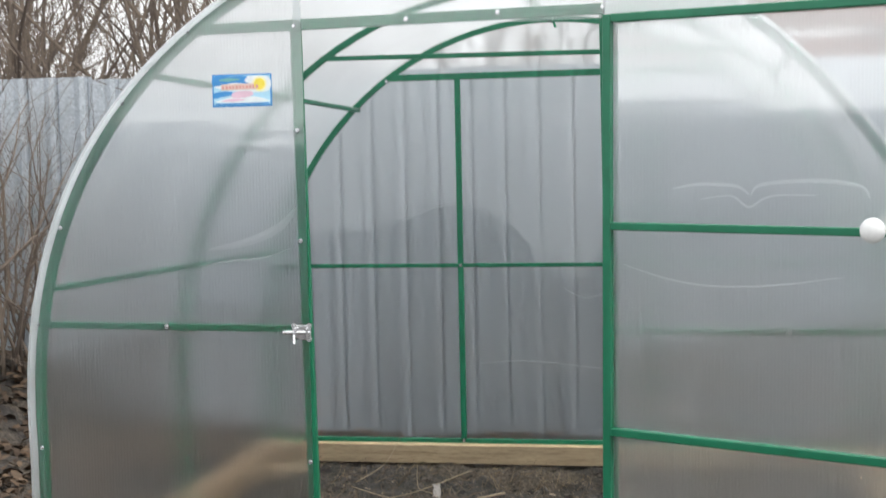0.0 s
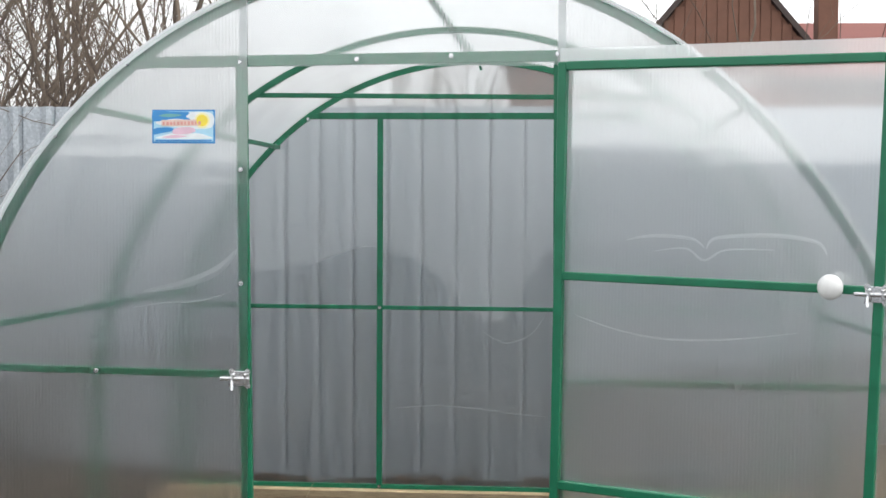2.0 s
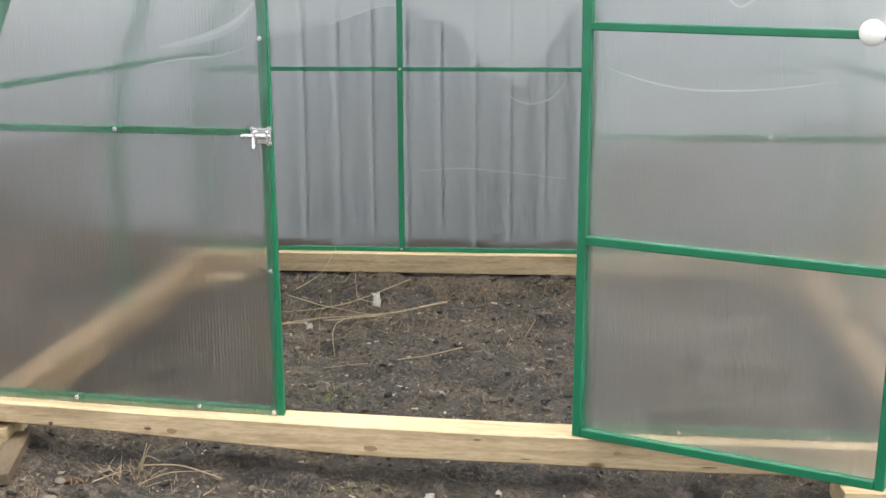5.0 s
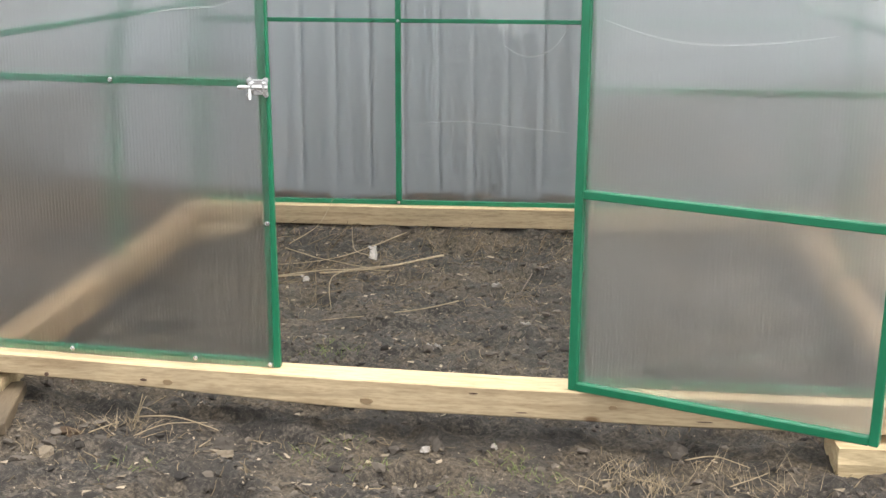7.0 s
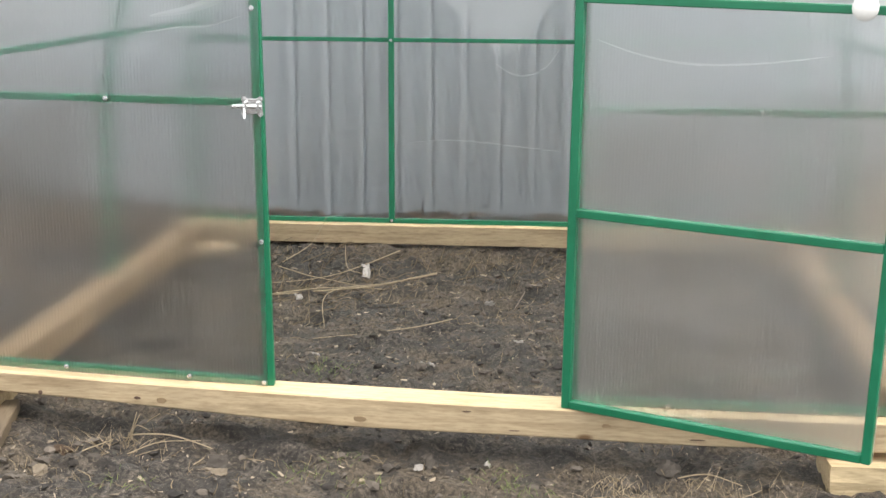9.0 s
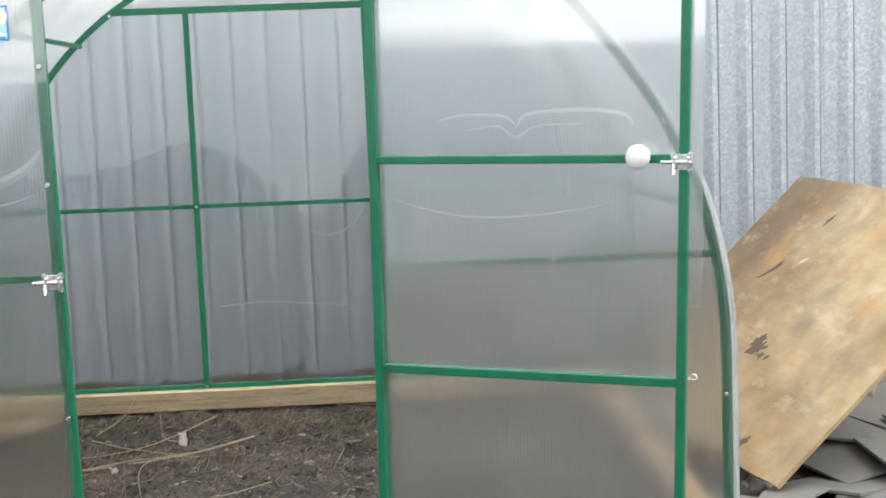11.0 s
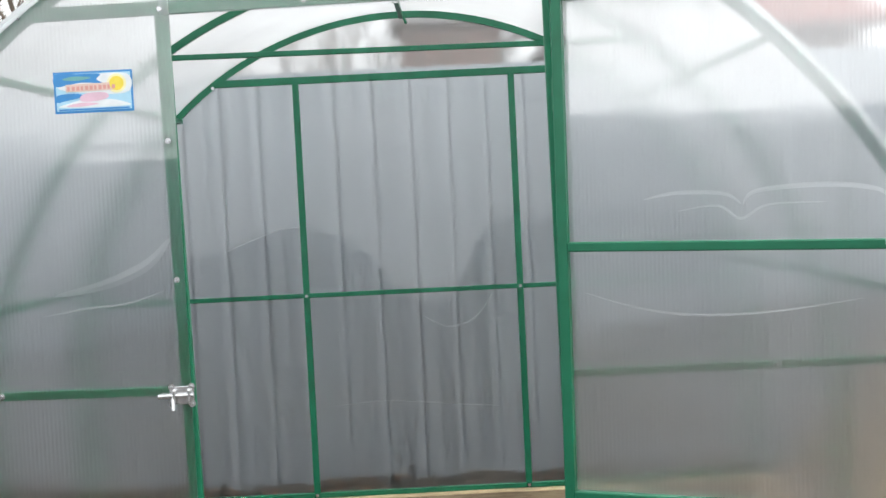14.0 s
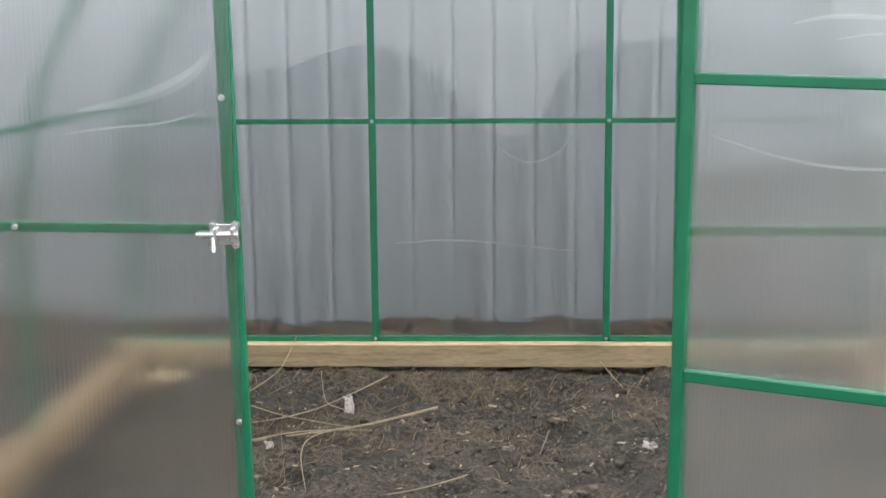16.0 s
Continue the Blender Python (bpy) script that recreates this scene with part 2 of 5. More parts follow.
    gloss.inputs["Color"].default_value = (1, 1, 1, 1)
    n.link(bump.outputs[0], gloss.inputs["Normal"])
    facing = n.add("ShaderNodeLayerWeight", Blend=0.5)
    n.link(bump.outputs[0], facing.inputs["Normal"])
    straight_on = ((shine - 1) / (shine + 1)) ** 2
    mirror = n.math("MULTIPLY_ADD", n.math("POWER", facing.outputs["Facing"], 5.0), 1 - straight_on, straight_on)
    skin = n.add("ShaderNodeMixShader")
    if thin:
        skin.inputs[0].default_value = 0.03
    else:
        n.link(mirror, skin.inputs[0])
    n.link(body.outputs[0], skin.inputs[1])
    n.link(gloss.outputs[0], skin.inputs[2])
    n.link(skin.outputs[0], out.inputs[0])
    return n.m


def plain(name, c, rough=0.5, metal=0.0):
    n = Nodes(name, rough, metal)
    k = n.ramp(n.noise(30, 3), (0.3, tuple(v * 0.88 for v in c)), (0.7, c))
    return n.colour(k)


GREEN = green_paint()
SCREW = zinc("zinc_screw", 0.75, 0.25)
LATCH = zinc("zinc_latch", 0.82, 0.22)
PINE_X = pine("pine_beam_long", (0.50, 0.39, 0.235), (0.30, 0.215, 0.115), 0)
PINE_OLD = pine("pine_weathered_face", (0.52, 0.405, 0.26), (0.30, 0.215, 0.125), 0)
# far beam: the same pine darkened, indoor shade put into the colour
PINE_FAR_SHADE = pine("pine_far_shade", (0.40, 0.305, 0.19), (0.24, 0.17, 0.098), 0)
PINE_PALE = pine("pine_pale", (0.63, 0.495, 0.305), (0.47, 0.35, 0.20), 0)
# side beams: browner pine, also darkened to carry the shade under the sheets
PINE_Y_SHADE = pine("pine_side_shade", (0.32, 0.215, 0.12), (0.21, 0.135, 0.07), 1)
PLANK = pine("old_board", (0.15, 0.112, 0.072), (0.06, 0.045, 0.03), 1)
KNOT = plain("pine_knot", (0.25, 0.175, 0.10), 0.7)
CRACK = plain("pine_bark_rest", (0.10, 0.062, 0.045), 0.9)
PLY = plywood()
SPLINTER = plain("pale_splinter", (0.56, 0.44, 0.30), 0.8)
TORN = plain("torn_veneer", (0.12, 0.085, 0.058), 0.9)
ZINC_SHEET = galvanised()
SOIL = soil()
SHEET_FRONT = polycarbonate("twin_wall_front", 0, 0.013, blur=0.36, shine=1.9, lens=0.62, tint=0.935, pitch=0.0105)
SHEET_GABLE = polycarbonate("twin_wall_gable", 0, 0.020, 0.02, 0.10, shine=1.7, lens=0.16, pitch=0.0105, ribs=0.9)
GLARE = polycarbonate("sheet_glare", 0, 0.05, 0.0, 0.5, 0.3, 1.5, 0.0)
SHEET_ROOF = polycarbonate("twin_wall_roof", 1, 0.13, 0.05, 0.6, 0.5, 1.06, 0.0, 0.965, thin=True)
PALE_EDGE = polycarbonate("sheet_edge", 1, 0.42, 0.0, 0.5, 0.5, 1.4, 0.0)
SHEET_FAR = polycarbonate("twin_wall_far", 0, 0.006, 0.005, 0.40, 0.6, 1.6, 0.0, 0.85, pitch=0.0105, pale_reflection=True, gloss_rough=0.16)
SHEET_DOOR = polycarbonate("twin_wall_door", 0, 0.046, 0.010, 0.34, 0.3, 2.35, 0.42, 0.955, pitch=0.0105)
BARK = varied("bark", (0.10, 0.076, 0.062), (0.26, 0.205, 0.16), 0.9, 20)
TWIG = varied("dry_twig", (0.22, 0.168, 0.105), (0.42, 0.335, 0.225), 0.85, 60)
STRAW = varied("dry_straw", (0.075, 0.055, 0.034), (0.30, 0.23, 0.14), 0.85, 60)
STALK = varied("rotten_stalk", (0.035, 0.026, 0.018), (0.24, 0.18, 0.11), 0.9, 40)
LITTER = varied("leaf_litter", (0.042, 0.026, 0.016), (0.145, 0.094, 0.056), 0.85, 30)
CLOD = varied("soil_clod", (0.022, 0.019, 0.017), (0.15, 0.125, 0.102), 0.95, 50)
CHIP = varied("pale_chip", (0.28, 0.25, 0.225), (0.50, 0.475, 0.45), 0.8, 50)
CHIP_WHITE = varied("white_board", (0.66, 0.64, 0.66), (0.74, 0.72, 0.74), 0.6, 20)
FLAKE = varied("bark_flake", (0.07, 0.053, 0.037), (0.44, 0.36, 0.265), 0.85, 50)
GRASS = varied("new_grass", (0.09, 0.14, 0.03), (0.22, 0.26, 0.08), 0.7, 50)
SLATE = varied("grey_slate", (0.135, 0.13, 0.12), (0.24, 0.23, 0.212), 0.85, 5)
KNOB = plain("white_plastic", (0.82, 0.82, 0.81), 0.35)
BRICK = varied("red_brick", (0.24, 0.085, 0.055), (0.36, 0.15, 0.10), 0.9, 12)
SHED_RED = varied("red_render", (0.52, 0.33, 0.28), (0.58, 0.39, 0.34), 0.9, 7)
MORTAR = plain("mortar", (0.36, 0.31, 0.27), 0.95)
GABLE = varied("brown_boards", (0.19, 0.088, 0.058), (0.215, 0.105, 0.072), 0.8, 6)
ROOF = plain("dark_roofing", (0.075, 0.055, 0.05), 0.8)
RED_ROOF = plain("red_roofing", (0.20, 0.062, 0.050), 0.8)
FASCIA = plain("white_fascia", (0.72, 0.72, 0.70), 0.6)
S_BLUE = plain("sticker_blue", (0.045, 0.27, 0.62), 0.3)
S_PALE = plain("sticker_pale", (0.42, 0.70, 0.86), 0.3)
S_YELLOW = plain("sticker_yellow", (0.90, 0.72, 0.08), 0.3)
S_RED = plain("sticker_red", (0.74, 0.36, 0.32), 0.3)
S_PEACH = plain("sticker_peach", (0.80, 0.60, 0.52), 0.3)
S_GLOW = plain("sticker_glow", (0.93, 0.87, 0.50), 0.3)
S_PINK = plain("sticker_pink", (0.80, 0.55, 0.66), 0.3)
S_GREEN = plain("sticker_green", (0.16, 0.42, 0.42), 0.3)
S_WHITE = plain("sticker_white", (0.82, 0.86, 0.88), 0.3)

# ---- building helpers ----


def thing(name, label, category, at=(0, 0, 0), group="", kind=""):
    ob = new(name)
    ob.location = at
    return tagged(ob, label, category, group, kind)


def mesh_of(name, verts, faces, material, smooth=False):
    me = bpy.data.meshes.new(name)
    me.from_pydata(verts, [], faces)
    me.materials.append(material)
    me.validate()
    if smooth:
        me.polygons.foreach_set("use_smooth", [True] * len(me.polygons))
    return me


def part(name, bm, material, parent=None, label="", smooth=False):
    """Links a bmesh as one mesh object under a thing or under a part."""
    me = bpy.data.meshes.new(name)
    bmesh.ops.recalc_face_normals(bm, faces=bm.faces)
    bm.to_mesh(me)
    bm.free()
    me.materials.append(material)
    if smooth:
        me.polygons.foreach_set("use_smooth", [True] * len(me.polygons))
    ob = new(name, me)
    ob.parent = parent
    return tagged(ob, label)


def box_bm(a, b, bevel=0.002):
    bm = bmesh.new()
    bmesh.ops.create_cube(bm, size=1)
    for v in bm.verts:
        v.co = Vector([a[i] + (v.co[i] + 0.5) * (b[i] - a[i]) for i in range(3)])
    if bevel:
        bmesh.ops.bevel(bm, geom=bm.edges[:], offset=bevel, segments=1, affect="EDGES")
    return bm


def bar_bm(p, q, wide, deep, across=(0, 1, 0), bevel=0.002):
    """A rectangular tube from p to q; deep is measured along across."""
    p, q = Vector(p), Vector(q)
    d = q - p
    y = Vector(across)
    y = (y - d.normalized() * y.dot(d.normalized())).normalized()
    z = d.normalized().cross(y)
    bm = box_bm((0, -deep / 2, -wide / 2), (d.length, deep / 2, wide / 2), bevel)
    bm.transform(Matrix.Translation(p) @ Matrix((d.normalized(), y, z)).transposed().to_4x4())
    return bm


def prism_bm(outline, y0, y1):
    """A flat outline in x and z, made solid from y0 to y1."""
    bm = bmesh.new()
    a = [bm.verts.new((x, y0, z)) for x, z in outline]
    b = [bm.verts.new((x, y1, z)) for x, z in outline]
    bm.faces.new(a)
    bm.faces.new(b[::-1])
    for i in range(len(a)):
        j = (i + 1) % len(a)
        bm.faces.new((a[j], a[i], b[i], b[j]))
    return bm


def tubes(paths, sides=4):
    """Vertices and faces of many tapered tubes; a path is a list of (point, radius)."""
    V, F = [], []
    for path in paths:
        base = len(V)
        for i, (p, r) in enumerate(path):
            a = Vector(path[max(i - 1, 0)][0])
            b = Vector(path[min(i + 1, len(path) - 1)][0])
            d = (b - a)
            d = d.normalized() if d.length > 1e-9 else Vector((0, 0, 1))
            u = d.cross(Vector((0.31, 0.87, 0.39))).normalized()
            w = d.cross(u)
            for k in range(sides):
                an = 2 * math.pi * k / sides
                V.append(Vector(p) + (u * math.cos(an) + w * math.sin(an)) * r)
        for i in range(len(path) - 1):
            for k in range(sides):
                m = (k + 1) % sides
                F.append((base + i * sides + k, base + i * sides + m, base + (i + 1) * sides + m, base + (i + 1) * sides + k))
        F.append(tuple(base + (len(path) - 1) * sides + k for k in range(sides)))
        F.append(tuple(base + k for k in range(sides))[::-1])
    return V, F


def linked(name, me, parent=None, label=""):
    ob = new(name, me)
    ob.parent = parent
    return tagged(ob, label)


# ---- ground ----


def smooth01(v):
    v = max(0.0, min(1.0, v))
    return v * v * (3 - 2 * v)


def ground_at(x, y):
    """The height of the soil."""
    near = smooth01(1 - (max(abs(x) - 2.5, 0) + max(abs(y) - 4.5, 0)) / 6)
    h = (-0.015 - 0.036 * max(-2.2, min(2.2, x)) * smooth01((1.2 - y) / 1.2)) * near
    h += (0.07 * smooth01((-1.6 - x) / 0.8) + 0.42 * smooth01((-2.75 - x) / 0.75)) * smooth01((y + 1.0) / 3.0) * smooth01((12 - abs(x)) / 6)
    h -= 0.12 * smooth01((x - 1.6) / 0.25) * smooth01((y - 0.3) / 0.6) * smooth01((7 - x) / 3)
    h += 0.075 * smooth01((y - 2.15) / 0.38) * smooth01((1.6 - abs(x)) / 0.3) * smooth01((2.9 - y) / 0.3)
    h += 0.035 * smooth01((-1.15 - x) / 0.25) * smooth01(1.3 - abs(y) / 0.35) * smooth01((x + 2.2) / 0.4)
    rough = noise.noise((x * 2.1, y * 2.1, 3.0)) * 0.020 + noise.noise((x * 6.3, y * 6.3, 7.0)) * 0.020
    rough += noise.noise((x * 15, y * 15, 1.0)) * 0.017 + noise.noise((x * 34, y * 34, 5.0)) * 0.012
    rough -= 0.04 * smooth01((noise.noise((x * 3.6, y * 4.4, 12.0)) - 0.20) / 0.2)
    rough += 0.022 * smooth01((noise.noise((x * 8.0, y * 9.0, 20.0)) - 0.18) / 0.15)
    return h + rough * near


def ground_lines(lo, hi, fine):
    v = [lo + i * fine for i in range(int(round((hi - lo) / fine)) + 1)]
    step = fine
    while v[-1] < 900:
        step *= 1.35
        v.append(v[-1] + step)
    step = fine
    while v[0] > -900:
        step *= 1.35
        v.insert(0, v[0] - step)
    return v


gx, gy = ground_lines(-2.3, 2.9, 0.022), ground_lines(-1.5, 3.0, 0.022)
gv = [(x, y, ground_at(x, y)) for y in gy for x in gx]
gf = [(j * len(gx) + i, j * len(gx) + i + 1, (j + 1) * len(gx) + i + 1, (j + 1) * len(gx) + i)
      for j in range(len(gy) - 1) for i in range(len(gx) - 1)]
ground = linked("ground", mesh_of("ground", gv, gf, SOIL, True))
tagged(ground, "dark damp garden soil with clods and dry stalks", "soil", kind="structure")

# ---- the greenhouse ----
HALF, SPRING, RISE, LENGTH, MID = 1.487, 0.77, 1.545, 2.615, 1.31
POST_L, POST_R = -0.562, 0.418


def lean(y):
    """The front arch stands a little askew at its top."""
    return -0.044 * (1 - min(1.0, max(0.0, y / MID)))


def arch_xz(u, y, off=0.0):
    """A point of the arch: u runs from 0 at one foot to 1 at the other; off moves it outwards."""
    leg, arc = SPRING - 0.2, math.pi * HALF
    s = u * (2 * leg + arc)
    if s < leg:
        x, z, nx, nz = -HALF, 0.2 + s, -1, 0
    elif s > leg + arc:
        x, z, nx, nz = HALF, SPRING - (s - leg - arc), 1, 0
    else:
        a = math.pi * (1 - (s - leg) / arc)
        nx, nz = math.cos(a), math.sin(a)
        x, z = HALF * nx, SPRING + (RISE + 0.037 * (1 - min(1.0, max(0.0, y / MID)))) * nz
    x += lean(y) * (smooth01((z - 0.6) / 1.2) if x < 0 else smooth01((z - 1.2) / 0.8))
    if y < 0.3:
        z += -0.024 * x * smooth01((0.9 - z) / 0.7)
    return x + nx * off, z + nz * off


def arch_bm(y, thick, deep, n=72):
    bm = bmesh.new()
    rings = []
    for i in range(n + 1):
        ring = []
        for off, dy in ((-thick / 2, -deep / 2), (thick / 2, -deep / 2), (thick / 2, deep / 2), (-thick / 2, deep / 2)):
            x, z = arch_xz(i / n, y, off)
            ring.append(bm.verts.new((x, y + dy, z)))
        rings.append(ring)
    for a, b in zip(rings, rings[1:]):
        for k in range(4):
            m = (k + 1) % 4
            bm.faces.new((a[k], a[m], b[m], b[k]))
    bm.faces.new(rings[0])
    bm.faces.new(rings[-1][::-1])
    return bm


def arch_outline(y, x0, x1, z0, off=0.0, n=160, slope=0.0):
    """The part of the end wall between x0 and x1, from z0 up to the arch."""
    top = [arch_xz(i / n, y, off) for i in range(n + 1)]
    top = [p for p in top if x0 < p[0] < x1 and p[1] > z0 + 0.01]

    def height(x):
        return min(top, key=lambda p: abs(p[0] - x))[1]
    if x0 > -HALF:
        pts = [(x0, z0 - slope * x0), (x0, height(x0))]
    else:
        pts = [(top[0][0], z0 - slope * top[0][0])]
    pts += top
    if x1 < HALF:
        pts += [(x1, height(x1)), (x1, z0 - slope * x1)]
    else:
        pts.append((top[-1][0], z0 - slope * top[-1][0]))
    return pts


house = thing("greenhouse", "arched greenhouse of green steel tube and clear polycarbonate, door open", "greenhouse", (0, 0, 0.2))


def gpart(name, bm, material, parent=None, label="", smooth=False):
    """A part of the greenhouse, given in the place's own coordinates."""
    ob = part(name, bm, material, parent or house, label, smooth)
    if parent is None:
        ob.matrix_parent_inverse = Matrix.Translation((0, 0, -0.2))
    return ob


def front_base(x):
    return 0.1735 - 0.0265 * x + 0.0095 * x * x


# arches: at the front, half way and at the far end
gpart("arch", arch_bm(0.0, 0.028, 0.022), GREEN)
gpart("arch", arch_bm(MID, 0.024, 0.024), GREEN)
gpart("arch", arch_bm(LENGTH, 0.030, 0.022), GREEN)

# front frame
FR = {}
FR["post_l"] = gpart("post", bar_bm((POST_L + 0.016, 0, front_base(POST_L)), (POST_L - 0.010, 0, 2.055), 0.034, 0.022), GREEN)
FR["post_r"] = gpart("post", bar_bm((POST_R, 0.004, front_base(POST_R)), (POST_R - 0.012, 0.004, 2.07), 0.032, 0.022), GREEN)
FR["top"] = gpart("top_rail", bar_bm((-0.912, 0.0, 2.062), (0.80, 0.0, 2.085), 0.034, 0.020), GREEN)
FR["mid_l"] = gpart("middle_rail", bar_bm((-1.47, 0, 1.107), (POST_L - 0.01, 0, 1.094), 0.022, 0.02), GREEN)
FR["mid_r"] = gpart("middle_rail", bar_bm((POST_R + 0.01, 0, 1.088), (1.47, 0, 1.083), 0.022, 0.02), GREEN)
FR["bot_l"] = gpart("bottom_rail", bar_bm((-1.47, 0, front_base(-1.47) + 0.012), (POST_L, 0, front_base(POST_L) + 0.012), 0.024, 0.02), GREEN)
FR["bot_r"] = gpart("bottom_rail", bar_bm((POST_R, 0, front_base(POST_R) + 0.012), (1.47, 0, front_base(1.47) + 0.012), 0.024, 0.02), GREEN)

# far frame
for x in (-0.482, 0.472):
    gpart("post", bar_bm((x, LENGTH, 0.178), (x, LENGTH, 2.035), 0.028, 0.02), GREEN)
gpart("top_rail", bar_bm((-0.845, LENGTH, 2.046), (0.845, LENGTH, 2.046), 0.032, 0.02), GREEN)
gpart("middle_rail", bar_bm((-1.47, LENGTH, 1.092), (1.47, LENGTH, 1.088), 0.020, 0.018), GREEN)
gpart("bottom_rail", bar_bm((-1.47, LENGTH, 0.189), (1.47, LENGTH, 0.189), 0.022, 0.02), GREEN)

# tie across the middle arch, and the lengthwise rails
gpart("tie_bar", bar_bm((-0.84, MID, 2.056), (0.86, MID, 2.044), 0.019, 0.019), GREEN)
gpart("ridge_rail", bar_bm((-0.06, 0, 2.358), (0, LENGTH, 2.305), 0.020, 0.02, (1, 0, 0)), GREEN)
for s in (-1, 1):
    gpart("upper_rail", bar_bm((s * 1.0 + lean(0), 0.01, 1.918), (s * 0.996, LENGTH, 1.889), 0.020, 0.02, (1, 0, 0)), GREEN)
    gpart("side_rail", bar_bm((s * 1.435 + lean(0) * 0.3, 0, 1.225), (s * 1.44, LENGTH, 1.17), 0.020, 0.02, (1, 0, 0)), GREEN)


def pane(name, bm, material, parent=None, label=""):
    ob = gpart(name, bm, material, parent, label)
    ob.visible_shadow = False
    return ob


# end wall sheets: three at the front, three at the far end
FRONT_Y = (-0.0175, -0.0125)
left_sheet = pane("wall_sheet", prism_bm(arch_outline(0, -HALF - 1, POST_L + 0.012, 0.1785, 0.012, slope=0.029), *FRONT_Y), SHEET_FRONT, None,
                  "clear twin-wall polycarbonate sheet")
pane("wall_sheet", prism_bm(arch_outline(0, POST_R - 0.012, HALF + 1, 0.176, 0.012, slope=0.012), *FRONT_Y), SHEET_FRONT, None,
     "clear twin-wall polycarbonate sheet")
pane("gable_sheet", prism_bm(arch_outline(0, POST_L + 0.0122, POST_R - 0.0122, 2.05, 0.012), *FRONT_Y), SHEET_GABLE, None,
     "clear twin-wall polycarbonate sheet")
for x in (POST_L - 0.002, POST_R - 0.004):
    top = min((arch_xz(i / 200, 0.0) for i in range(40, 161)), key=lambda p: abs(p[0] - x))[1]
    pane("joint_strip", box_bm((x - 0.011, -0.0205, 2.045), (x + 0.013, -0.0178, top), 0.0008), PALE_EDGE, None, "pale strip over the sheet joint")
for x0, x1 in ((-HALF - 1, -0.4822), (0.4722, HALF + 1), (-0.4820, 0.4720)):
    far_sheet = pane("end_sheet", prism_bm(arch_outline(LENGTH, x0, x1, 0.179, 0.012), LENGTH + 0.0125, LENGTH + 0.0175), SHEET_FAR, None,
         "clear twin-wall polycarbonate sheet")


def roof_bm(y0, y1, n=84, m=14):
    """The bent sheet over the arches, 5 mm thick, a little uneven between them."""
    bm = bmesh.new()
    grid = {}
    for side, off in ((0, 0.0145), (1, 0.0195)):
        for j in range(m + 1):
            y = y0 + (y1 - y0) * j / m
            for i in range(n + 1):
                x, z = arch_xz(i / n, max(0.0, y), off + 0.006 * noise.noise((i * 0.09, y * 1.7, 2.0)))
                grid[side, j, i] = bm.verts.new((x, y, z))
    for j in range(m):
        for i in range(n):
            a = [(j, i), (j + 1, i), (j + 1, i + 1), (j, i + 1)]
            bm.faces.new([grid[(0, *k)] for k in a])
            bm.faces.new([grid[(1, *k)] for k in reversed(a)])
    for j in range(m):
        for i in (0, n):
            bm.faces.new([grid[0, j, i], grid[1, j, i], grid[1, j + 1, i], grid[0, j + 1, i]])
    for i in range(n):
        for j in (0, m):
            bm.faces.new([grid[0, j, i], grid[0, j, i + 1], grid[1, j, i + 1], grid[1, j, i]])
    bmesh.ops.recalc_face_normals(bm, faces=bm.faces)
    for e in bm.edges:
        e.smooth = len(e.link_faces) == 2 and e.calc_face_angle() < 0.6
    return bm


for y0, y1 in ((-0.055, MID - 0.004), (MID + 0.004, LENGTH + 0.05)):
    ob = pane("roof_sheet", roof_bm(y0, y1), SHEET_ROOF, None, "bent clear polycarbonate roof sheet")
    ob.visible_shadow = True
    ob.data.polygons.foreach_set("use_smooth", [True] * len(ob.data.polygons))


def screw_mesh():
    """A hexagon-head screw with its washer, its axis along y, head towards -y."""
    bm = bmesh.new()
    for r0, r1, y0, y1, n in ((0.0082, 0.0075, 0.0, -0.002, 12), (0.0048, 0.0044, -0.002, -0.0065, 6)):
        bmesh.ops.create_cone(bm, cap_ends=True, segments=n, radius1=r0, radius2=r1, depth=abs(y1 - y0),
                              matrix=Matrix.Translation((0, (y0 + y1) / 2, 0)) @ Matrix.Rotation(radians(90), 4, "X"))
    me = bpy.data.meshes.new("screw")
    bm.to_mesh(me)
    bm.free()
    me.materials.append(SCREW)
    return me


SCREW_ME = screw_mesh()


def screw(x, z, y=FRONT_Y[0], parent=None):
    ob = new("screw", SCREW_ME)
    ob.parent = house
    ob.matrix_parent_inverse = Matrix.Translation((0, 0, -0.2))
    ob.location = (x, y, z)
    return ob


for x, z in ((-0.571, 1.732), (-0.570, 1.379), (-0.557, 0.662), (-0.561, 0.203), (-0.572, 2.062), (0.402, 2.084),
             (-0.21, 2.070), (0.079, 2.080), (-1.032, 1.102), (0.951, 1.086), (-0.93, 2.058), (-1.16, 1.835), (-1.39, 1.43),
             (-1.484, 1.108), (-1.486, 0.694), (1.474, 1.086), (1.482, 0.640), (1.30, 1.50), (1.45, 0.25),
             (-0.802, 0.218), (-1.205, 0.237), (0.711, 0.171), (1.158, 0.166)):
    screw(x, z)
for x, z in ((-0.482, 1.09), (0.472, 1.09), (-0.482, 0.19), (0.472, 0.19)):
    screw(x, z, LENGTH - 0.010)
for x, z in ((-0.845, 2.03), (-1.008, 1.898)):
    screw(x, z, LENGTH - 0.012)
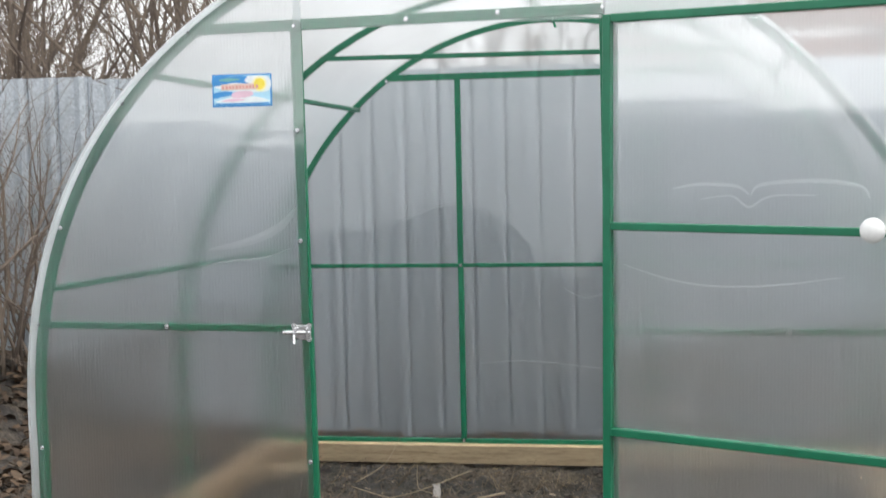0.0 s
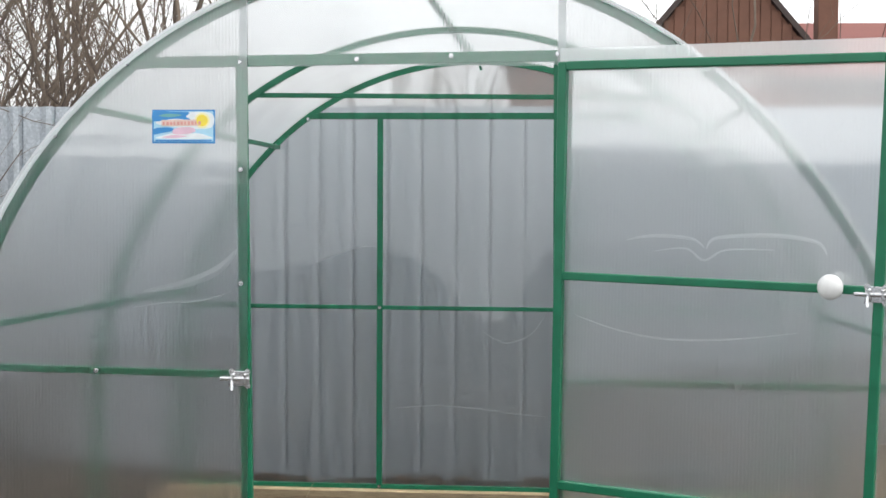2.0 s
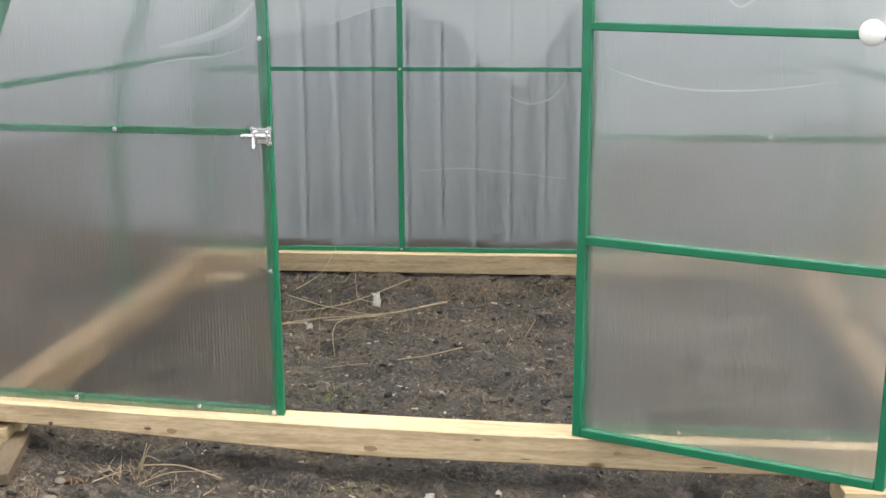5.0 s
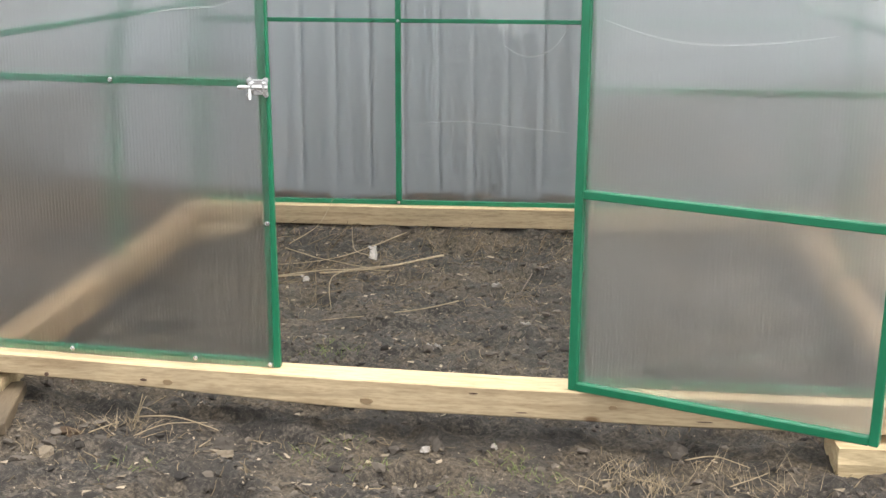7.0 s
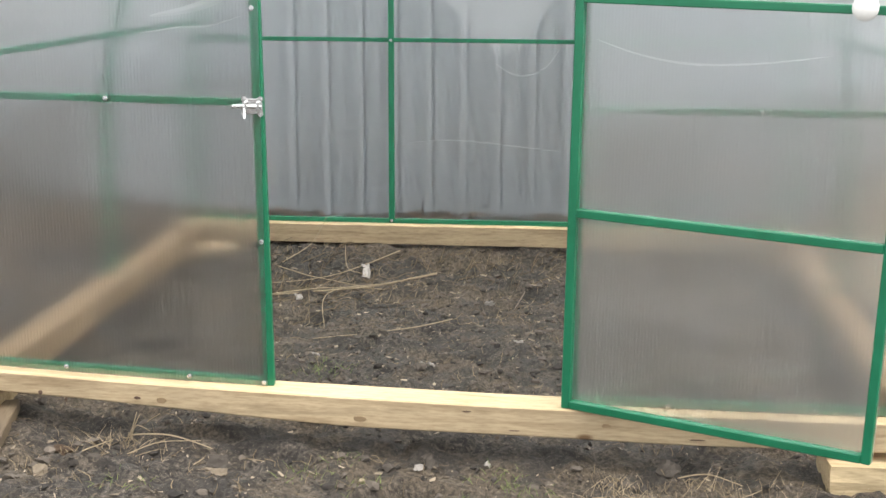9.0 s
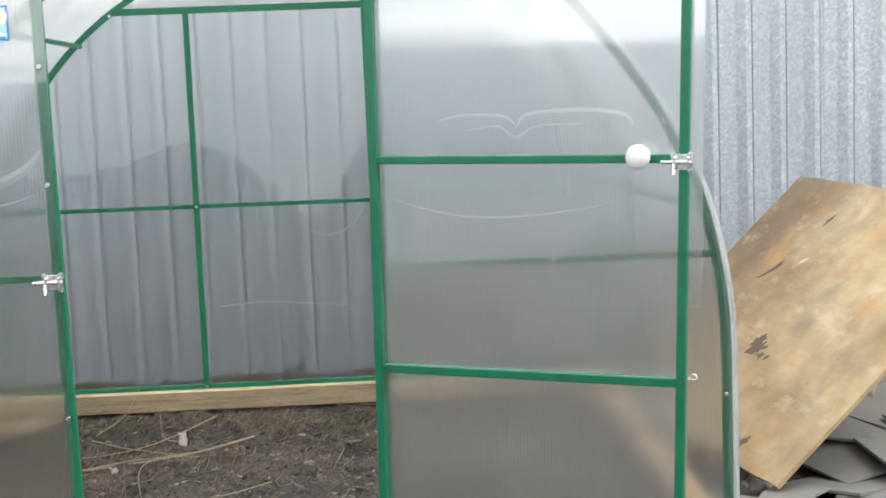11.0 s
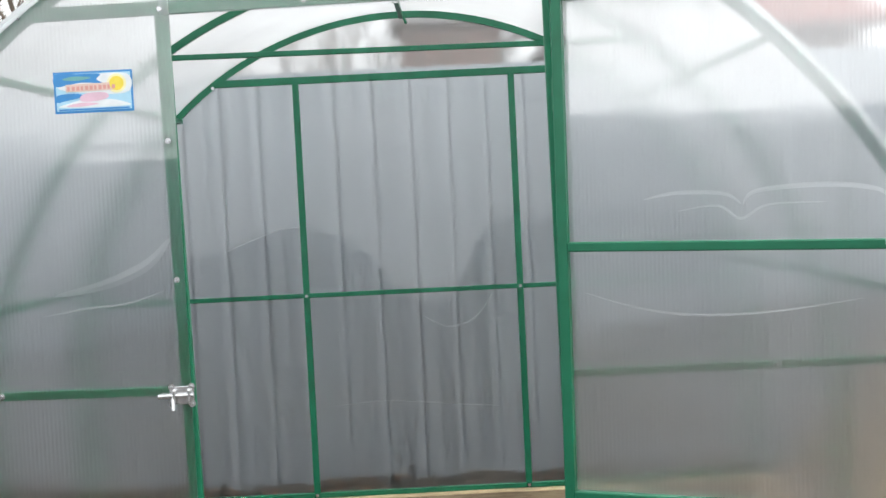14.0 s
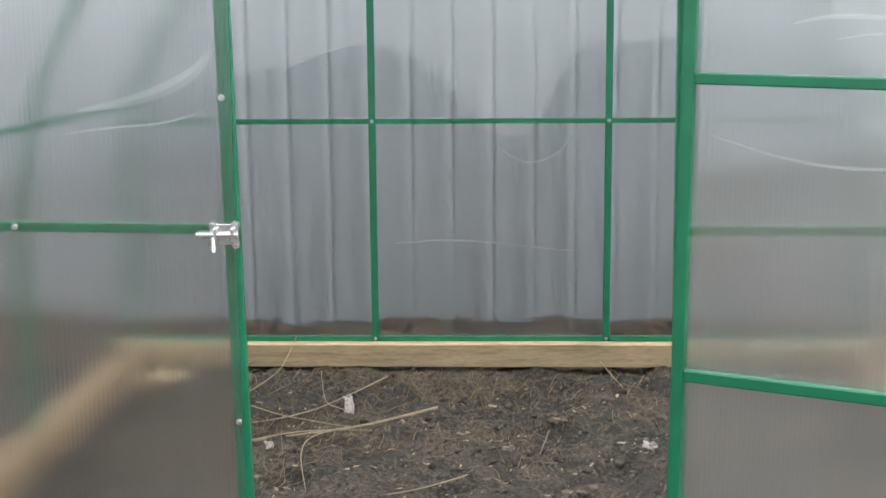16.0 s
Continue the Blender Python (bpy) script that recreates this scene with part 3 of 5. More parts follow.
def edge_rim_bm(y0, y1, n=84):
    """A rim added over the front edge of the roof sheet to imitate its sky-lit glow."""
    bm = bmesh.new()
    rings = []
    for i in range(n + 1):
        ring = []
        for off, y in ((0.0120, y1), (0.0120, y0), (0.0210, y0), (0.0210, y1)):
            x, z = arch_xz(i / n, 0.0, off)
            ring.append(bm.verts.new((x, y, z)))
        rings.append(ring)
    for a, b in zip(rings, rings[1:]):
        for k in range(4):
            bm.faces.new((a[k], a[(k + 1) % 4], b[(k + 1) % 4], b[k]))
    bm.faces.new(rings[0])
    bm.faces.new(rings[-1][::-1])
    return bm


pane("edge_rim", edge_rim_bm(-0.058, -0.020), PALE_EDGE, None, "pale translucent rim imitating the sky-lit sheet edge")
# clip that hangs where the ridge meets the far arch
gpart("clip", bar_bm((0.005, LENGTH - 0.03, 2.315), (0.022, LENGTH - 0.03, 2.270), 0.012, 0.016), GREEN)


# ---- the door leaf, swung wide open ----
HINGE = Vector((0.400, -0.052, 0))
SWING = math.atan2(-0.362, 0.850)
leaf = new("door")
leaf.parent = house
leaf.matrix_parent_inverse = Matrix.Translation((0, 0, -0.2))
SLANT = 0.013
leaf.location, leaf.rotation_euler = HINGE - Vector((math.cos(SWING), math.sin(SWING), 0)) * 1.41 * SLANT, (0, SLANT, SWING)
tagged(leaf, "open door leaf of green tube with clear sheet")
WIDE, FOOT, HEAD = 0.945, 0.167, 2.056


def outer(z):
    """The outer edge of the leaf, which is a little out of square."""
    return WIDE + 0.020 * (z - 0.65)


part("stile", bar_bm((0.013, 0, FOOT), (0.013, 0, HEAD), 0.027, 0.026, bevel=0.003), GREEN, leaf)
part("stile", bar_bm((outer(FOOT) - 0.013, 0, FOOT), (outer(HEAD) - 0.013, 0, HEAD), 0.027, 0.026, bevel=0.003), GREEN, leaf)
for z, w in ((HEAD - 0.012, 0.026), (1.417, 0.024), (0.784, 0.026), (FOOT + 0.013, 0.026)):
    part("rail", bar_bm((0.026, 0, z), (outer(z) - 0.026, 0, z), w, 0.026, bevel=0.003), GREEN, leaf)
p = part("door_sheet", prism_bm([(-0.004, FOOT), (-0.004, HEAD + 0.042), (outer(HEAD) + 0.036, HEAD + 0.042), (outer(1.0) + 0.036, 1.00),
                                 (outer(1.0) + 0.002, 1.00), (outer(FOOT) + 0.002, FOOT)], 0.015, 0.020), SHEET_DOOR, leaf, "clear twin-wall polycarbonate sheet")
p.visible_shadow = False


def latch_bm():
    """A small barrel bolt: back plate with rounded ends, barrel, two straps, sliding rod with its knob."""
    bm = box_bm((-0.030, -0.003, -0.022), (0.030, 0.0, 0.022), 0.0012)
    for x in (-0.022, 0.014):
        b = box_bm((x, -0.016, -0.016), (x + 0.010, -0.002, 0.016), 0.003)
        me = bpy.data.meshes.new("tmp")
        b.to_mesh(me)
        bm.from_mesh(me)
        b.free()
        bpy.data.meshes.remove(me)
    for x in (-0.024, 0.024):
        for z in (-0.021, 0.021):
            bmesh.ops.create_cone(bm, cap_ends=True, segments=12, radius1=0.0085, radius2=0.0085, depth=0.0034,
                                  matrix=Matrix.Translation((x, -0.0018, z)) @ Matrix.Rotation(radians(90), 4, "X"))
            bmesh.ops.create_cone(bm, cap_ends=True, segments=8, radius1=0.0045, radius2=0.003, depth=0.003,
                                  matrix=Matrix.Translation((x, -0.0045, z)) @ Matrix.Rotation(radians(90), 4, "X"))
    for a, b, r in (((-0.056, -0.010, 0.0), (0.030, -0.010, 0.0), 0.0058), ((-0.020, -0.010, 0.0), (-0.020, -0.018, -0.034), 0.0048)):
        a, b = Vector(a), Vector(b)
        m = Matrix.Translation((a + b) / 2) @ (b - a).to_track_quat("Z", "Y").to_matrix().to_4x4()
        bmesh.ops.create_cone(bm, cap_ends=True, segments=10, radius1=r, radius2=r, depth=(b - a).length, matrix=m)
    return bm


lt = part("bolt", latch_bm(), LATCH, leaf, "bright zinc barrel bolt")
lt.location, lt.scale = (outer(1.4) - 0.018, -0.014, 1.408), (1.0, 1.0, 1.0)
ring = [((0.020 + 0.010 * math.cos(k * math.pi / 6), -0.002, 0.008 * math.sin(k * math.pi / 6)), 0.0022) for k in range(13)]
V, F = tubes([ring, [((-0.006, -0.002, -0.004), 0.0026), ((0.014, -0.002, -0.004), 0.0026)]], 6)
hook = linked("hook", mesh_of("hook", V, F, LATCH, True), leaf, "small zinc wire catch")
hook.location = (outer(0.8) + 0.002, 0.0, 0.802)
for z in (0.42, 1.10, 1.80):
    part("hinge", bar_bm((-0.004, 0.018, z - 0.045), (-0.004, 0.018, z + 0.045), 0.014, 0.014, bevel=0.004), GREEN, leaf)


def knob_bm():
    bm = bmesh.new()
    bmesh.ops.create_uvsphere(bm, u_segments=28, v_segments=16, radius=0.035)
    for v in bm.verts:
        v.co.y *= 0.62
    bmesh.ops.create_cone(bm, cap_ends=True, segments=16, radius1=0.012, radius2=0.016, depth=0.03,
                          matrix=Matrix.Translation((0, 0.022, 0)) @ Matrix.Rotation(radians(90), 4, "X"))
    return bm


kn = part("knob", knob_bm(), KNOB, leaf, "round white plastic knob", True)
kn.location = (0.825, -0.040, 1.424)
bolt = gpart("bolt", latch_bm(), LATCH, None, "bright zinc barrel bolt")
bolt.location, bolt.scale = (-0.574, -0.0185, 1.084), (1.05, 1.05, 1.05)



def glare_line(pts, wide, y, parent):
    """A reflection on a sheet, drawn as a thin tapering ridge through the given places (x, z)."""
    path = []
    for i in range(len(pts) - 1):
        p = [pts[max(0, min(len(pts) - 1, i + k))] for k in (-1, 0, 1, 2)]
        for k in range(6):
            s = k / 6
            q = [0.5 * (2 * p[1][c] + (p[2][c] - p[0][c]) * s + (2 * p[0][c] - 5 * p[1][c] + 4 * p[2][c] - p[3][c]) * s * s
                        + (3 * p[1][c] - p[0][c] - 3 * p[2][c] + p[3][c]) * s ** 3) for c in (0, 1)]
            path.append(q)
    path.append(pts[-1])
    n, bm, rings = len(path) - 1, bmesh.new(), []
    for i, (x, z) in enumerate(path):
        d = Vector(path[min(i + 1, n)]) - Vector(path[max(i - 1, 0)])
        d = Vector((-d.y, d.x)).normalized() * wide * (0.12 + math.sin(math.pi * i / n) ** 0.7)
        rings.append([bm.verts.new(v) for v in ((x - d.x, y, z - d.y), (x, y - 0.0012, z), (x + d.x, y, z + d.y), (x, y + 0.0004, z))])
    for a, b in zip(rings, rings[1:]):
        for k in range(4):
            bm.faces.new((a[k], a[(k + 1) % 4], b[(k + 1) % 4], b[k]))
    ob = part("glare_line", bm, GLARE, parent)
    ob.visible_shadow = False
    return ob


glare_line([(-0.582, 1.485), (-0.623, 1.437), (-0.675, 1.404), (-0.76, 1.374), (-0.88, 1.352)], 0.013, -0.0182, left_sheet)
glare_line([(-0.60, 1.355), (-0.70, 1.325), (-0.80, 1.318), (-0.92, 1.30)], 0.003, -0.0182, left_sheet)
glare_line([(0.30, 1.500), (0.40, 1.512), (0.455, 1.480), (0.52, 1.512), (0.66, 1.516)], 0.003, 0.0143, leaf)
glare_line([(0.216, 1.530), (0.298, 1.545), (0.413, 1.541), (0.456, 1.515)], 0.0045, 0.0143, leaf)
glare_line([(0.460, 1.512), (0.495, 1.546), (0.659, 1.557), (0.774, 1.542), (0.802, 1.508)], 0.0055, 0.0143, leaf)
glare_line([(0.06, 1.30), (0.20, 1.262), (0.35, 1.246), (0.54, 1.258), (0.74, 1.29)], 0.003, 0.0143, leaf)
glare_line([(0.035, 0.975), (0.10, 0.935), (0.174, 0.922), (0.272, 0.962), (0.345, 1.06)], 0.004, LENGTH + 0.0118, far_sheet)
glare_line([(-0.40, 0.585), (-0.20, 0.600), (-0.02, 0.590), (0.20, 0.566), (0.356, 0.552)], 0.003, LENGTH + 0.0118, far_sheet)
glare_line([(-0.84, 1.30), (-0.72, 1.345), (-0.58, 1.392), (-0.46, 1.394)], 0.0025, LENGTH + 0.0118, far_sheet)

# sticker on the front sheet: blue frame, pale sky, sun and bands of writing too small to read
sk = gpart("sticker", box_bm((-0.849, -0.0190, 1.812), (-0.651, -0.0178, 1.916), 0), S_BLUE, None, "blue and white printed sticker with a yellow sun")
SX, SZ = -0.849, 1.812


def mark(name, x0, z0, x1, z1, m, lift=0.0006, lean_z=0.0):
    bm = prism_bm([(SX + x0, SZ + z0), (SX + x0, SZ + z1), (SX + x1, SZ + z1 + lean_z), (SX + x1, SZ + z0 + lean_z)], -0.0190 - lift, -0.0190)
    return part(name, bm, m, sk)


def shape(name, pts, m, lift):
    """A flat printed shape, its outline smoothed through the given places."""
    out = []
    for i in range(len(pts)):
        p = [Vector(pts[(i + k) % len(pts)]) for k in (-1, 0, 1, 2)]
        for k in range(5):
            q = k / 5
            out.append(0.5 * (2 * p[1] + (p[2] - p[0]) * q + (2 * p[0] - 5 * p[1] + 4 * p[2] - p[3]) * q * q + (3 * p[1] - p[0] - 3 * p[2] + p[3]) * q ** 3))
    part(name, prism_bm([(SX + v.x, SZ + v.y) for v in out], -0.0190 - lift, -0.0190), m, sk)


mark("field", 0.005, 0.006, 0.193, 0.099, S_PALE)
shape("haze", [(0.09, 0.094), (0.185, 0.094), (0.188, 0.05), (0.12, 0.045), (0.06, 0.052), (0.012, 0.062), (0.03, 0.075)], S_WHITE, 0.0009)
shape("hill", [(0.006, 0.098), (0.06, 0.098), (0.116, 0.096), (0.108, 0.083), (0.122, 0.072), (0.07, 0.076), (0.006, 0.068)], S_BLUE, 0.0011)
shape("leaf_band", [(0.022, 0.085), (0.05, 0.092), (0.095, 0.088), (0.06, 0.081)], S_GREEN, 0.0014)
shape("swoosh", [(0.006, 0.028), (0.006, 0.044), (0.03, 0.049), (0.062, 0.048), (0.07, 0.040), (0.03, 0.032)], S_BLUE, 0.0013)
shape("cloud", [(0.012, 0.016), (0.04, 0.026), (0.075, 0.034), (0.10, 0.030), (0.14, 0.032), (0.175, 0.024), (0.188, 0.015), (0.10, 0.013)], S_WHITE, 0.0012)
shape("blush", [(0.066, 0.030), (0.07, 0.045), (0.10, 0.050), (0.13, 0.048), (0.135, 0.036), (0.10, 0.028)], S_PINK, 0.0014)
shape("blush", [(0.03, 0.018), (0.07, 0.026), (0.11, 0.022), (0.07, 0.016)], S_PINK, 0.0014)
mark("plate", 0.030, 0.053, 0.160, 0.072, S_PEACH, 0.0016, 0.002)
for k in range(11):
    x = 0.034 + k * 0.0112
    mark("lettering", x, 0.056 + 0.0002 * k, x + (0.008 if k % 3 else 0.0062), 0.0665 + 0.0002 * k, S_RED, 0.0019)
mark("footer", 0.010, 0.007, 0.188, 0.011, S_BLUE, 0.0014)
for r, m, lift in ((0.024, S_GLOW, 0.0008), (0.018, S_YELLOW, 0.0012)):
    bm = bmesh.new()
    bmesh.ops.create_cone(bm, cap_ends=True, segments=24, radius1=r, radius2=r, depth=0.0012,
                          matrix=Matrix.Translation((SX + 0.158, -0.0190 - lift, SZ + 0.071)) @ Matrix.Rotation(radians(90), 4, "X"))
    part("sun_disc", bm, m, sk)

# ---- timber base ----
base = thing("timber_base", "rectangular base frame of fresh sawn pine beams", "beam frame", (0, 0, 0.06))


def beam(a, b, m, bend=0.0, wane=0.0, top=None, bow=0.0):
    """A sawn beam, cut into short lengths so that its edges can wander."""
    bm = bmesh.new()
    axis = 0 if b[0] - a[0] > b[1] - a[1] else 1
    n = 30
    rings = []
    for i in range(n + 1):
        s = i / n
        c = [[a[0], b[0]], [a[1], b[1]]]
        at = c[axis][0] + s * (c[axis][1] - c[axis][0])
        ring = []
        for k, (p, q) in enumerate(((0, 0), (1, 0), (1, 1), (0, 1))):
            o = c[1 - axis][p] + 0.003 * noise.noise((at * 2.3, k * 5.1, a[0]))
            z = (a[2], b[2])[q] + 0.0035 * noise.noise((at * 1.9, k * 3.7, b[1])) + bend * at + bow * at * at + (1 - q) * wane * smooth01((-at - 0.2) / 1.2)
            ring.append(bm.verts.new((at, o, z) if axis == 0 else (o, at, z)))
        rings.append(ring)
    for r, t in zip(rings, rings[1:]):
        for k in range(4):
            bm.faces.new((r[k], r[(k + 1) % 4], t[(k + 1) % 4], t[k]))
    bm.faces.new(rings[0][::-1])
    bm.faces.new(rings[-1])
    bmesh.ops.recalc_face_normals(bm, faces=bm.faces)
    bmesh.ops.bevel(bm, geom=[e for e in bm.edges if len(e.link_faces) == 2 and e.calc_face_angle() > 0.7], offset=0.004, segments=1, affect="EDGES")
    ob = part("beam", bm, m, base)
    # upward faces take a paler pine: the sky's light on them is put into the colour
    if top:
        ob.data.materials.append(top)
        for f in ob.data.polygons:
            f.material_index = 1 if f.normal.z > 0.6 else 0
    ob.matrix_parent_inverse = Matrix.Translation((0, 0, -0.06))
    return ob


front_beam = beam((-1.56, -0.072, 0.079), (1.56, 0.052, 0.1735), PINE_OLD, -0.0265, 0.03, PINE_PALE, 0.0095)
beam((-1.55, LENGTH - 0.06, 0.079), (1.55, LENGTH + 0.06, 0.177), PINE_FAR_SHADE, 0.0, 0.0, PINE_PALE)
beam((-1.545, 0.056, 0.125), (-1.425, LENGTH - 0.064, 0.230), PINE_Y_SHADE, -0.020)
beam((1.425, 0.056, 0.055), (1.545, LENGTH - 0.064, 0.155), PINE_Y_SHADE, 0.008)


def knot(x, z, w, h, m=None, y=-0.0735):
    """A dark knot or bark rest in the face of the front beam."""
    bm = bmesh.new()
    bmesh.ops.create_cone(bm, cap_ends=True, segments=14, radius1=1.0, radius2=0.9, depth=0.003, matrix=Matrix.Rotation(radians(90), 4, "X"))
    for v in bm.verts:
        k = 1 + 0.25 * noise.noise((v.co.x * 1.5 + x * 9, v.co.z * 1.5, z * 30))
        v.co.x, v.co.z = v.co.x * w / 2 * k, v.co.z * h / 2 * k
    ob = part("knot", bm, m or KNOT, front_beam)
    ob.location = (x, y, z)


for x, z, w, h in ((-0.246, 0.113, 0.044, 0.020), (-0.88, 0.152, 0.036, 0.020), (0.52, 0.118, 0.03, 0.014), (1.12, 0.10, 0.03, 0.016)):
    knot(x, z, w, h)
for x, z, w, h in ((-0.958, 0.158, 0.022, 0.010), (-1.274, 0.166, 0.014, 0.014), (-1.19, 0.145, 0.008, 0.016), (0.09, 0.150, 0.03, 0.004), (0.24, 0.092, 0.035, 0.003), (0.80, 0.082, 0.05, 0.004)):
    knot(x, z, w, h, CRACK)


def block(x0, y0, x1, y1, z1, m, label, turn=0.0, tall=0.13):
    """An offcut under the base: chipped faces, reaching into the soil."""
    ob = thing("support_block", label, "wood block", ((x0 + x1) / 2, (y0 + y1) / 2, z1 - tall), group="blocks under the base")
    w, d = (x1 - x0) / 2, (y1 - y0) / 2
    bm = bmesh.new()
    bmesh.ops.create_cube(bm, size=1)
    bmesh.ops.subdivide_edges(bm, edges=bm.edges[:], cuts=3, use_grid_fill=True)
    for v in bm.verts:
        q = v.co * 7 + Vector((x0, y0, z1))
        v.co = Vector((v.co.x * 2 * w, v.co.y * 2 * d, (v.co.z + 0.5) * tall)) + Vector((noise.noise(q), noise.noise(q + Vector((9, 0, 0))), 0)) * 0.007
    p = part("block", bm, m, ob)
    ob.rotation_euler[2] = turn
    return ob


block(1.20, -0.12, 1.62, 0.10, 0.030, PINE_PALE, "short pale timber offcut under the base beam", tall=0.10)
block(-1.66, -0.085, -1.42, 0.10, 0.146, PINE_X, "short pale timber offcut under the base beam", tall=0.082)
block(-1.60, LENGTH - 0.22, -1.25, LENGTH - 0.02, 0.074, PINE_OLD, "short pale timber offcut under the base beam")
block(1.30, LENGTH - 0.12, 1.60, LENGTH + 0.05, 0.062, PINE_X, "short pale timber offcut under the base beam")

plank = thing("loose_board", "short weathered brown board lying on the soil", "board", (-1.372, -0.17, ground_at(-1.37, -0.17) + 0.012))
pl = box_bm((-0.035, -0.175, -0.010), (0.037, 0.175, 0.030), 0.004)
for v in pl.verts:
    v.co.x += 0.006 * noise.noise((v.co.y * 9, v.co.z * 20, 3.0)) - 0.012 * (v.co.y > 0.1)
part("board", pl, PLANK, plank)
plank.rotation_euler = (0.05, -0.06, radians(9))

# ---- corrugated fence ----
FENCE_Y, FENCE_TOP = 3.78, 2.165


def fence_sheet_mesh(width=1.0, z0=-0.05, z1=2.2):
    """A trapezoid-profile steel sheet: narrow ribs 0.2 m apart."""
    prof = []
    for k in range(int(round(width / 0.2))):
        x = k * 0.2
        prof += [(x, 0), (x + 0.100, 0), (x + 0.106, -0.004), (x + 0.146, -0.033), (x + 0.152, -0.036), (x + 0.178, -0.036), (x + 0.182, -0.032), (x + 0.186, 0.004), (x + 0.190, 0.012), (x + 0.196, 0.010)]
    prof.append((width + 0.02, 0))
    V, F = [], []
    rows = 8
    for j in range(rows + 1):
        z = z0 + (z1 - z0) * j / rows
        for x, y in prof:
            V.append((x, y + 0.004 * noise.noise((x * 2, z * 1.3, 4.0)), z))
    n = len(prof)
    for j in range(rows):
        for i in range(n - 1):
            F.append((j * n + i, j * n + i + 1, (j + 1) * n + i + 1, (j + 1) * n + i))
    back = len(V)
    V += [(x, y + 0.002, z) for x, y, z in V]
    F += [tuple(back + v for v in reversed(f)) for f in list(F)]
    F += [(rows * n + i, rows * n + i + 1, back + rows * n + i + 1, back + rows * n + i) for i in range(n - 1)]
    return mesh_of("sheet", V, F, ZINC_SHEET)


fence = thing("metal_fence", "tall fence of dull galvanised corrugated steel sheets", "fence", (0, FENCE_Y, 0))
SHEET_ME = fence_sheet_mesh()
for k in range(-9, 9):
    ob = new("sheet", SHEET_ME)
    ob.parent = fence
    ob.location = (k * 1.0 + 0.02, 0.003 * (k % 2), FENCE_TOP - 2.2 + 0.012 * noise.noise((k * 1.7, 0.3, 0.0)) + (0.02 if k in (3, -4) else 0))
for k in range(-4, 5):
    part("post", bar_bm((k * 2.2 + 0.4, 0.04, -0.1), (k * 2.2 + 0.4, 0.04, 2.1), 0.06, 0.06), ZINC_SHEET, fence)
for z in (0.5, 1.75):
    part("rail", bar_bm((-9, 0.022, z), (9, 0.022, z), 0.04, 0.025, bevel=0), ZINC_SHEET, fence)
# unseen copies of the fence, added behind for reflections and at the side for shade
added_back_fence = thing("added_back_fence", "unseen plain corrugated steel fence added to shape light and reflections", "fence", (9, -11.0, 0), kind="structure")
for k in range(34):
    ob = new("sheet", SHEET_ME)
    ob.parent = added_back_fence
    ob.location = (k * 1.0 - 18.0, 0, -0.02)
added_side_fence = thing("added_side_fence", "unseen plain corrugated steel fence added to shape light and reflections", "fence", (-4.9, -11.0, 0), kind="structure")
added_side_fence.rotation_euler[2] = radians(90)
for k in range(15):
    ob = new("sheet", SHEET_ME)
    ob.parent = added_side_fence
    ob.location = (k * 1.0 - 0.2, 0, -0.1)

# ---- plywood and rubble beside the greenhouse ----
board = thing("plywood_board", "large weathered plywood sheet leaning on rubble", "board", (1.532, 2.905, -0.004))
e1 = Vector((0.265, -0.963, -0.03)).normalized()
up = (Vector((1.0, 0.275, 0.90)) - e1 * Vector((1.0, 0.275, 0.90)).dot(e1)).normalized()
nrm = e1.cross(up)
board.matrix_world = Matrix.Translation((1.532, 2.905, -0.004)) @ Matrix((e1, up, nrm)).transposed().to_4x4()
bm = bmesh.new()
bmesh.ops.create_grid(bm, x_segments=40, y_segments=40, size=0.5)
for v in bm.verts:
    x, y = (v.co.x + 0.5) * 1.77, (v.co.y + 0.5) * 1.62
    edge = min(x, 1.77 - x, y, 1.62 - y)
    wob = 0.007 * noise.noise((x * 6, y * 6, 2.0)) if edge < 0.01 else 0
    v.co = Vector((x + wob, y + wob, 0.012 * math.sin(x * 1.7) + 0.004 * noise.noise((x * 3, y * 3, 0.0))))
ret = bmesh.ops.extrude_face_region(bm, geom=bm.faces[:])
for v in ret["geom"]:
    if isinstance(v, bmesh.types.BMVert):
        v.co.z += 0.018
part("panel", bm, PLY, board, smooth=False)

rng = random.Random(11)


def torn(x, y, w, h, turn, m, deep=0.003):
    """A ragged patch where the top veneer has come away or taken a stain."""
    pts = []
    for k in range(30):
        a = 2 * math.pi * k / 30
        r = 1 + 0.6 * noise.noise((math.cos(a) * 1.3 + x * 5, math.sin(a) * 1.3 + y * 5, 1.0)) + rng.uniform(-0.28, 0.28)
        pts.append((math.cos(a) * w * r / 2, math.sin(a) * h * r / 2))
    bm = prism_bm(pts, 0, -deep)
    bm.transform(Matrix.Rotation(radians(90), 4, "X"))
    ob = part("torn_patch", bm, m, board, "torn dark veneer patch" if m is TORN else "pale splintered patch")
    z = 0.012 * math.sin(x * 1.7) + 0.0175
    ob.location, ob.rotation_euler = (x, y, z), (0, 0, radians(turn))


K = 1.119
